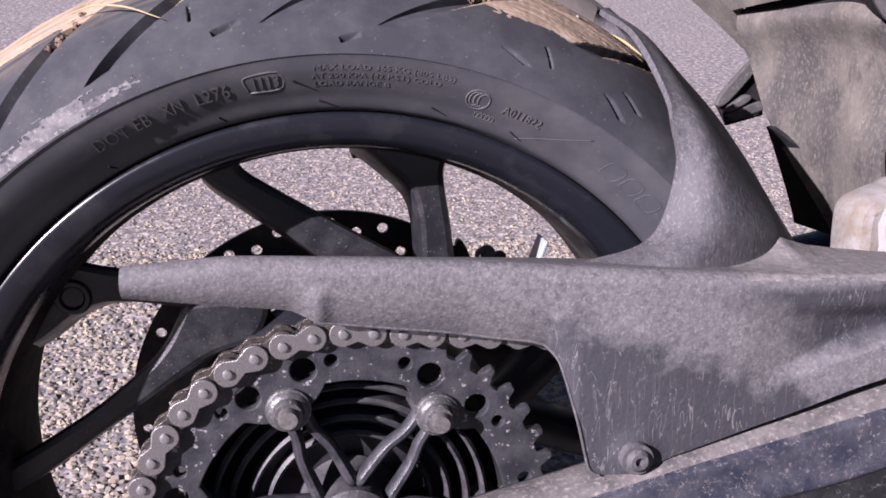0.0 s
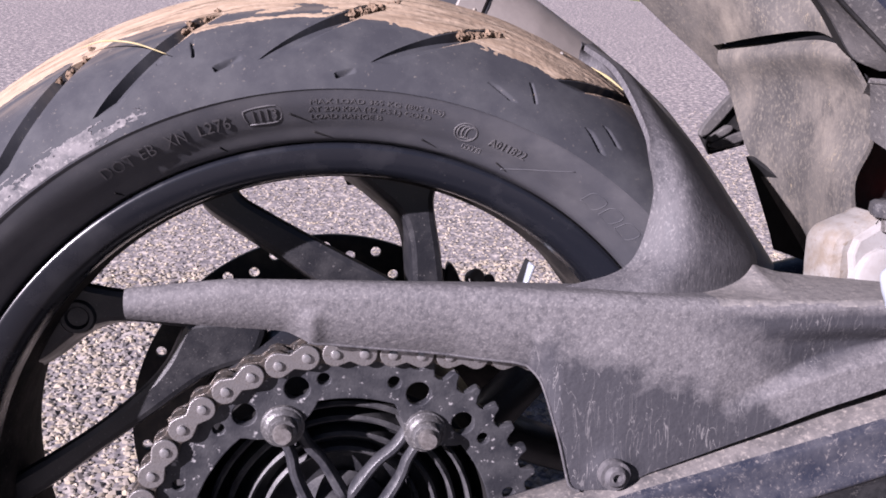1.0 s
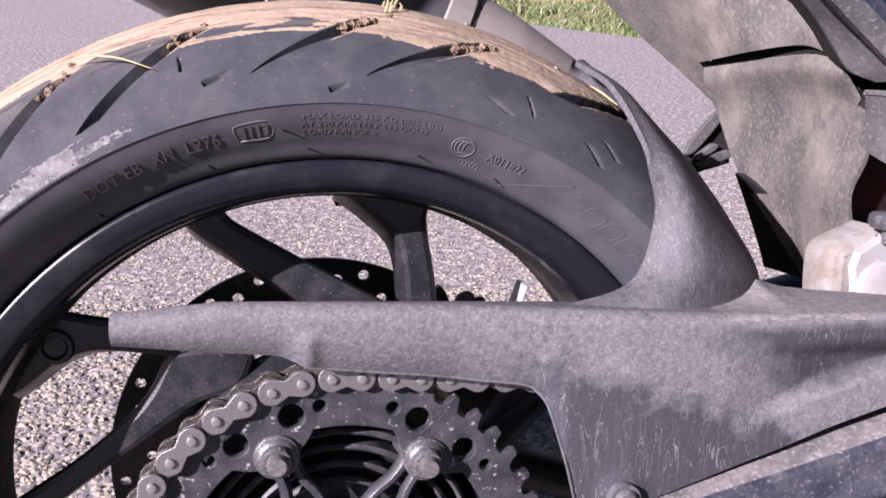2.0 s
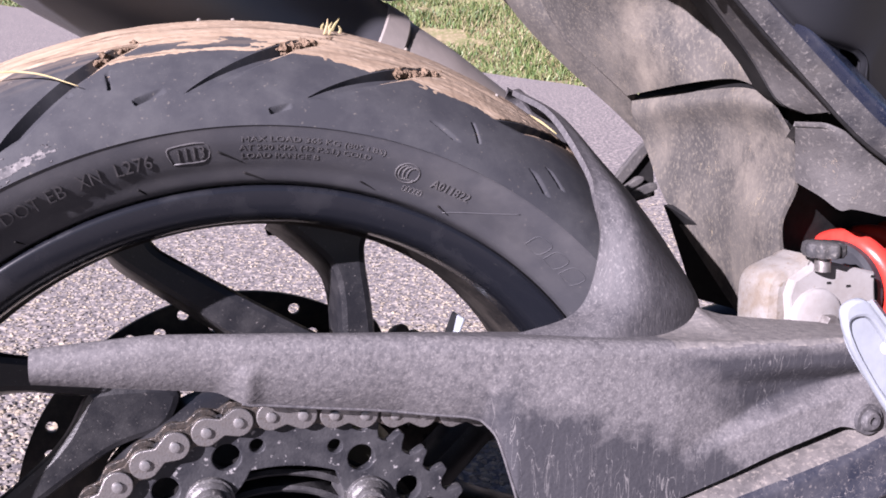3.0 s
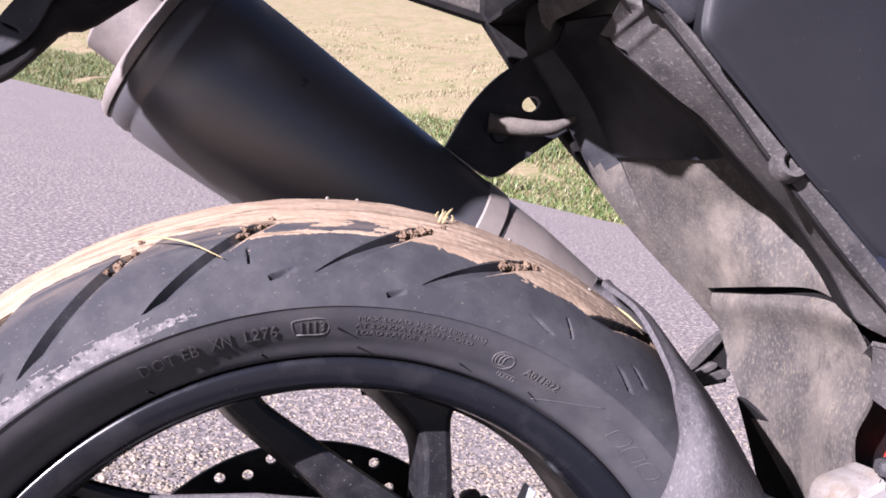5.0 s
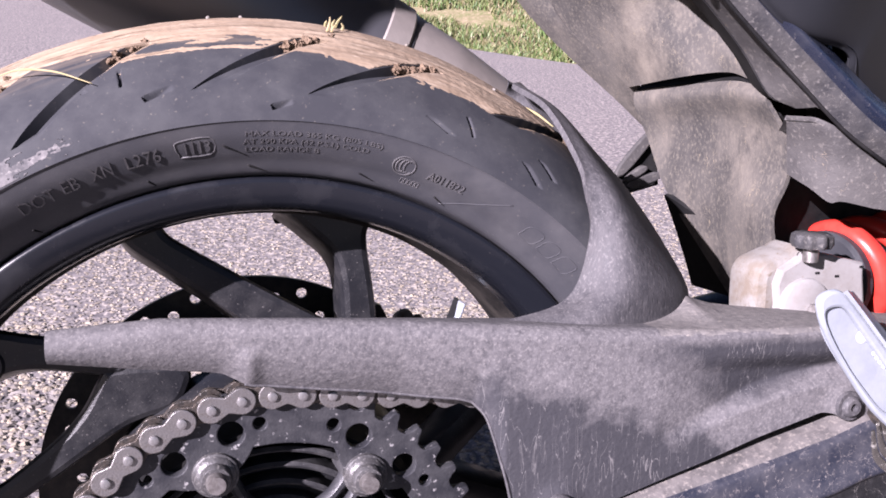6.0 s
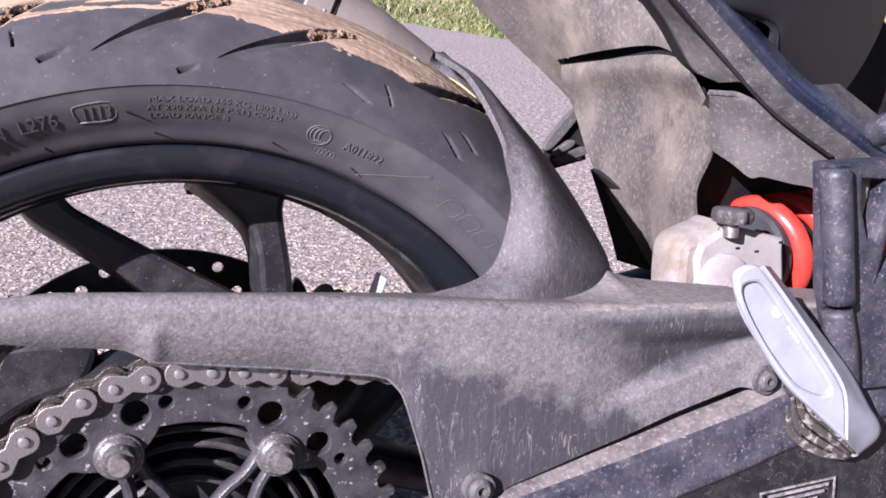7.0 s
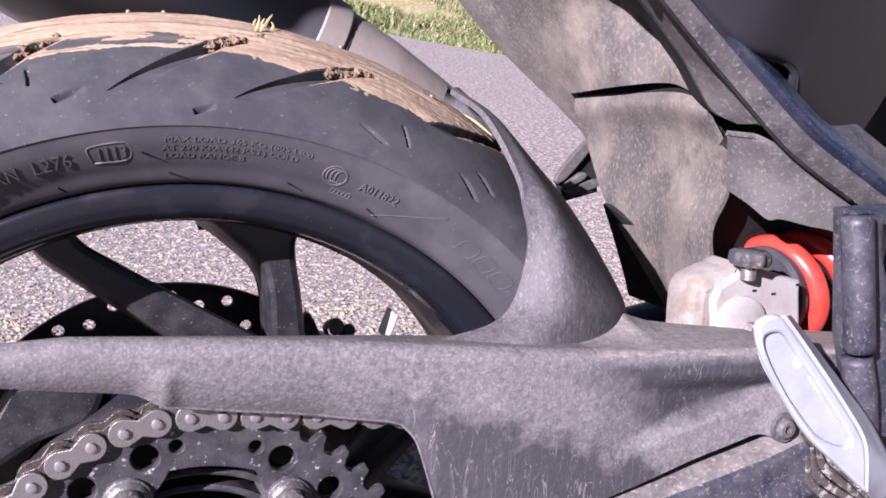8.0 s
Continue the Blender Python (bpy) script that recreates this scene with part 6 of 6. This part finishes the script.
def build_exhaust():
    a, b = Vector((-0.151, 0.15, 0.732)), Vector((0.105, 0.155, 0.593))
    way = (b - a).normalized()
    turn = way.to_track_quat("Z", "Y").to_matrix().to_4x4()
    ln = (b - a).length
    me = lathe("silencer", [(0.0, 0.0), (0.058, 0.0), (0.068, 0.002), (0.0705, 0.008), (0.0712, 0.016), (0.0702, 0.0185), (0.0702, 0.0215), (0.0718, 0.024), (0.0715, 0.06), (0.0696, 0.12), (0.068, 0.2), (0.0668, ln - 0.03), (0.066, ln)], MUFFLER, 96, (0, 0, 0), "z", closed=False)
    for v in me.vertices:                                   # a rounded three-sided section, drawn out to the rear
        ang, q = math.atan2(v.co.y, v.co.x), max(0.0, min(1.0, 1 - v.co.z / ln))
        f = 1 + 0.022 * q * math.cos(3 * ang + 1.1)
        v.co.x, v.co.y = v.co.x * f, v.co.y * f
    m = Matrix.Translation(a) @ turn
    me.transform(m)
    ex = part("silencer", me, bike, "satin dark grey silencer, dusty")
    cap = lathe("end_cap", [(0.0, -0.006), (0.029, -0.006), (0.03, -0.04), (0.032, -0.042), (0.034, -0.04), (0.034, -0.011), (0.052, -0.0105), (0.056, -0.008), (0.061, -0.0085), (0.067, -0.006), (0.07, -0.001), (0.07, 0.001), (0.064, 0.0015)], ENDCAP, 96, (0, 0, 0), "z", closed=False)
    for v in cap.vertices:
        ang = math.atan2(v.co.y, v.co.x)
        f = 1 + (0.024 * math.cos(3 * ang + 1.1) if math.hypot(v.co.x, v.co.y) > 0.045 else 0)
        v.co.x, v.co.y = v.co.x * f, v.co.y * f
    cap.transform(m)
    part("end_cap", cap, ex, "pale grey-beige end cap")
    band = lathe("clamp_band", [(0.066, ln - 0.024), (0.0678, ln - 0.022), (0.0678, ln - 0.004), (0.066, ln - 0.002)], PIPE, 64, (0, 0, 0), "z", closed=False)
    band.transform(m)
    part("clamp_band", band, ex, "beige-grey clamp band")
    pts = [b - way * 0.03, b + way * 0.04, Vector((0.2, 0.16, 0.541)), Vector((0.26, 0.16, 0.505)), Vector((0.33, 0.15, 0.44)), Vector((0.4, 0.12, 0.34))]
    part("exhaust_pipe", tube("exhaust_pipe", pts, [0.0655, 0.065, 0.06, 0.05, 0.035, 0.03], PIPE, 40, 80), ex, "beige-grey heat shield over the exhaust pipe")
    o = smooth_outline([(0.085, 0.688), (0.105, 0.73), (0.135, 0.765), (0.18, 0.79), (0.235, 0.74), (0.2, 0.722), (0.178, 0.705), (0.153, 0.684), (0.128, 0.668)], 60)
    hang = part("exhaust_hanger", plate("exhaust_hanger", [o, circle(0.157, 0.736, 0.0085, 18, 0.75, 0.5)], 0.176, 0.184, BLACK_PLASTIC, 0.001), bike, "black exhaust hanger bracket")
    part("hanger_bolt", stub("hanger_bolt", [(0.0, 0.007), (0.0075, 0.007), (0.0085, 0.004), (0.0085, 0.0)], BLACK_PLASTIC, (0.13, 0.175, 0.706), (0, -1, 0), 20), hang, "round black bolt head")
    part("helmet_hook", tube("helmet_hook", [(0.118, 0.168, 0.713), (0.15, 0.16, 0.7125), (0.172, 0.155, 0.716), (0.19, 0.152, 0.726)], [0.0085, 0.0075, 0.006, 0.0025], FLAP, 12, 30), hang, "dusty grey hook")
    # one plastic in two tones: darker for the shaded part, lighter for the sunlit face
    o = rounded([(-0.262, 0.668), (-0.236, 0.6704), (-0.2248, 0.6718), (-0.2086, 0.6903), (-0.1961, 0.7069), (-0.1834, 0.7091), (-0.1581, 0.732), (-0.09, 0.79), (-0.09, 0.825), (-0.15, 0.825), (-0.2244, 0.718), (-0.2388, 0.6925), (-0.262, 0.68)], 1)
    hold = part("plate_holder", plate("plate_holder", [o], 0.0, 0.012, DARK, 0.002), bike, "black plastic tail piece, its shade put into a darker black")
    o = rounded([(-0.262, 0.673), (-0.238, 0.6785), (-0.2215, 0.689), (-0.21, 0.702), (-0.205, 0.7145), (-0.202, 0.7229), (-0.185, 0.752), (-0.2, 0.7525), (-0.2242, 0.7175), (-0.2385, 0.692), (-0.262, 0.679)], 1)
    part("holder_facet", plate("holder_facet", [o, rounded([(-0.2272, 0.705), (-0.2187, 0.7022), (-0.2182, 0.7008), (-0.2267, 0.7036)], 1)], -0.004, -0.0005, BLACK_PLASTIC, 0.0012), hold, "dusty raised face with a short slot, in a lighter sunlit tone")


# ---- foot lever and its bracket ----
def build_lever():
    """A ridged alloy lever: a bright front face with a sunk field, and a face that turns away."""
    front = rounded([(0.254, 0.4891), (0.2566, 0.4795), (0.2636, 0.4675), (0.2741, 0.4535), (0.287, 0.4374), (0.2976, 0.4264), (0.3186, 0.4103), (0.3371, 0.3955), (0.3375, 0.3952), (0.3379, 0.3954), (0.3352, 0.413), (0.3325, 0.4225), (0.3297, 0.4275), (0.3198, 0.4396), (0.3042, 0.457), (0.285, 0.4776), (0.2691, 0.494), (0.2644, 0.4958), (0.2594, 0.4949), (0.2553, 0.4925)], 1)
    field = rounded([(0.2582, 0.4843), (0.2622, 0.4865), (0.2676, 0.4866), (0.2722, 0.4838), (0.2832, 0.4711), (0.2977, 0.4552), (0.311, 0.4405), (0.3215, 0.4281), (0.3238, 0.4232), (0.3165, 0.4222), (0.3, 0.4295), (0.2868, 0.4432), (0.2738, 0.4576), (0.2631, 0.4716)], 3)
    ridge = [(0.2691, -0.205, 0.494), (0.285, -0.205, 0.4776), (0.3042, -0.205, 0.457), (0.3198, -0.205, 0.4396), (0.3305, -0.205, 0.4262), (0.3349, -0.205, 0.4145), (0.3379, -0.205, 0.3954)]
    outer = [(0.2865, -0.188, 0.4888), (0.3082, -0.188, 0.4682), (0.3306, -0.188, 0.4463), (0.3503, -0.188, 0.4269), (0.3674, -0.188, 0.4052), (0.3794, -0.188, 0.3886), (0.3645, -0.188, 0.3769)]
    lever = part("foot_lever", plate("foot_lever", [front, field], -0.2065, -0.2015, ALLOY, 0.0018), bike, "bright silver alloy foot lever")
    part("lever_inset", plate("lever_inset", [[((x - 0.29) * 1.03 + 0.29, (z - 0.455) * 1.03 + 0.455) for x, z in field]], -0.2038, -0.201, ALLOY, 0.0), lever, "sunken smooth field")
    deep = [(x - 0.004, y + 0.014, z - 0.006) for x, y, z in outer]
    part("lever_side", shell("lever_side", patch([ridge, [tuple((np.array(p) + np.array(q)) / 2 - (0, 0.0008, 0)) for p, q in zip(ridge, outer)], outer, deep], 14, 60), 0.002, ALLOY), lever, "bevelled side face")
    for x, z, q in ((0.2837, 0.47, 0.0034), (0.2925, 0.4608, 0.0013), (0.2948, 0.4583, 0.0013), (0.2971, 0.456, 0.0013), (0.2994, 0.4536, 0.0013)):
        part("emblem", plate("emblem", [circle(x, z, q, 16)], -0.2042, -0.2038, WHITE, 0.0001), lever, "small plain white mark")
    part("lever_pivot", tube("lever_pivot", [(0.335, -0.192, 0.405), (0.34, -0.18, 0.408), (0.345, -0.15, 0.41)], 0.009, OILY, 14, 16), lever)
    rng = random.Random(8)
    for k in range(4):
        s = rng.uniform(0.9, 1.1)
        pts = [(x + 0.0035 * k * (1 - abs(u - 1) / 3), -0.19 - 0.003 * rng.random(), z + 0.0045 * k * (1 if u < 3 else 0.3) - 0.002) for u, (x, z) in enumerate([(0.3075, 0.4154), (0.3154, 0.3976), (0.3341, 0.385), (0.3558, 0.3778)])]
        part("wrap", tube("wrap", pts, [0.0012, 0.0026 * s, 0.0022, 0.001], RAG, 8, 24, 0.5), lever, "crumpled clear plastic wrap")
    br = [(0.335, 0.543), (0.42, 0.548), (0.435, 0.5), (0.405, 0.455), (0.397, 0.41), (0.37, 0.41), (0.357, 0.436), (0.349, 0.462), (0.346, 0.47)]
    win = [(0.3575, 0.5345), (0.376, 0.534), (0.378, 0.5225), (0.3725, 0.5), (0.367, 0.4998), (0.359, 0.5195)]
    win2 = [(0.385, 0.532), (0.41, 0.534), (0.412, 0.5), (0.378, 0.478)]
    b = part("footrest_bracket", plate("footrest_bracket", [br, win, win2], -0.176, -0.158, ARM, 0.003), bike, "dusty black cast footrest bracket")
    part("bracket_rod", tube("bracket_rod", [(0.372, -0.16, 0.535), (0.366, -0.16, 0.49)], 0.005, CAST, 12, 8), b)
    part("bracket_tube", tube("bracket_tube", [(0.3345, -0.178, 0.5405), (0.3405, -0.18, 0.5), (0.347, -0.18, 0.466)], 0.0085, ARM, 18, 20), b, "dusty blue-black round post")
    part("bracket_foot", tube("bracket_foot", [(0.3478, -0.178, 0.461), (0.3535, -0.178, 0.44), (0.362, -0.176, 0.416)], [0.0085, 0.0095, 0.0085], ARM, 18, 20), b)


def build_stay():
    """The open fan of dusty arms, over a black web, seen between the fin and the splash guard."""
    web = [(0.324, 0.521), (0.352, 0.5535), (0.36, 0.56), (0.366, 0.512), (0.3345, 0.5035)]
    stay = part("brake_line_stay", plate("brake_line_stay", [web], 0.152, 0.158, DARK, 0.001), bike, "black plastic brake-line stay with dusty arms")
    for ax, az, bx, bz, w0, w1, y in ((0.322, 0.5205, 0.3545, 0.5585, 0.0052, 0.0052, 0.146), (0.329, 0.5165, 0.349, 0.5285, 0.0026, 0.0034, 0.143), (0.331, 0.512, 0.364, 0.5215, 0.0036, 0.0048, 0.145), (0.333, 0.5085, 0.36, 0.5155, 0.0012, 0.003, 0.147)):
        ux, uz = bx - ax, bz - az
        ln = math.hypot(ux, uz)
        nx, nz = -uz / ln, ux / ln
        o = [(ax + nx * w0, az + nz * w0), (bx + nx * w1, bz + nz * w1), (bx - nx * w1, bz - nz * w1), (ax - nx * w0, az - nz * w0)]
        part("stay_arm", plate("stay_arm", [rounded(o, 2)], y, 0.152, COVER, 0.0012), stay, "dusty black arm")


build_guard()
build_swingarm()
build_shock()
build_splash_guard()
build_tail()
build_exhaust()
build_lever()
build_stay()


# ---- straw and grass caught on the tyre ----
def build_straw():
    def on_tread(deg, y, lift):
        r, yy = tread_place(-profile_at(-y))
        return polar(float(r) + lift, deg, float(yy) - lift * 0.6)
    pts = [on_tread(116.5, -0.044, 0.004), on_tread(114, -0.052, 0.006), on_tread(111, -0.063, 0.0045), on_tread(108, -0.075, 0.003)]
    ob = new("straw", tube("straw", pts, [0.0002, 0.0005, 0.0005, 0.0002], STRAW, 6, 30, 0.5))
    ob.matrix_world = BIKE
    tagged(ob, "dry yellow straw stuck to the muddy tyre", "straw", "straws on the tyre")
    rng = random.Random(6)
    for k in range(7):
        d0, y0 = 82.5 + rng.uniform(-1.2, 1.4), -0.028 + rng.uniform(-0.012, 0.008)
        r, yy = tread_place(-profile_at(-y0))
        a = Vector(polar(float(r) + 0.001, d0, float(yy)))
        up = Vector((rng.uniform(-0.5, 0.5), rng.uniform(-0.4, 0.1), 1)).normalized() * rng.uniform(0.004, 0.010)
        ob = new("straw_stub", tube("straw_stub", [a, a + up * 0.5, a + up + Vector((rng.uniform(-0.003, 0.003), 0, 0))], [0.0009, 0.0008, 0.0003], STRAW, 5, 8, 0.5))
        ob.matrix_world = BIKE
        tagged(ob, "short bent straw stub stuck in mud on the tyre", "straw", "straws on the tyre")
    for pts in ([(0.168, -0.005, 0.582), (0.176, -0.018, 0.576), (0.184, -0.028, 0.568)], [(0.188, -0.068, 0.545), (0.19, -0.075, 0.536), (0.191, -0.08, 0.527)]):
        ob = new("straw", tube("straw", pts, [0.0003, 0.0008, 0.0004], STRAW, 6, 16, 0.5))
        ob.matrix_world = BIKE
        tagged(ob, "dry straw stalk wedged between the tyre and the fin", "straw", "straws on the tyre")
    for deg, y in ((63.5, -0.036), (95.4, -0.004), (92.0, -0.004), (74, -0.02)):
        r, yy = tread_place(-profile_at(-y))
        bm = bmesh.new()
        bmesh.ops.create_icosphere(bm, subdivisions=2, radius=0.0013)
        for v in bm.verts:
            v.co *= 1 + 0.35 * noise.noise(v.co * 400 + Vector((deg, 0, 0)))
        bm.transform(Matrix.Translation(polar(float(r) + 0.0016, deg, float(yy))))
        me = bpy.data.meshes.new("pebble")
        bm.to_mesh(me)
        bm.free()
        me.materials.append(CAST)
        ob = new("pebble", me)
        ob.matrix_world = BIKE
        tagged(ob, "tiny pale pebble stuck in the mud", "pebble", "pebbles on the tyre")


build_straw()
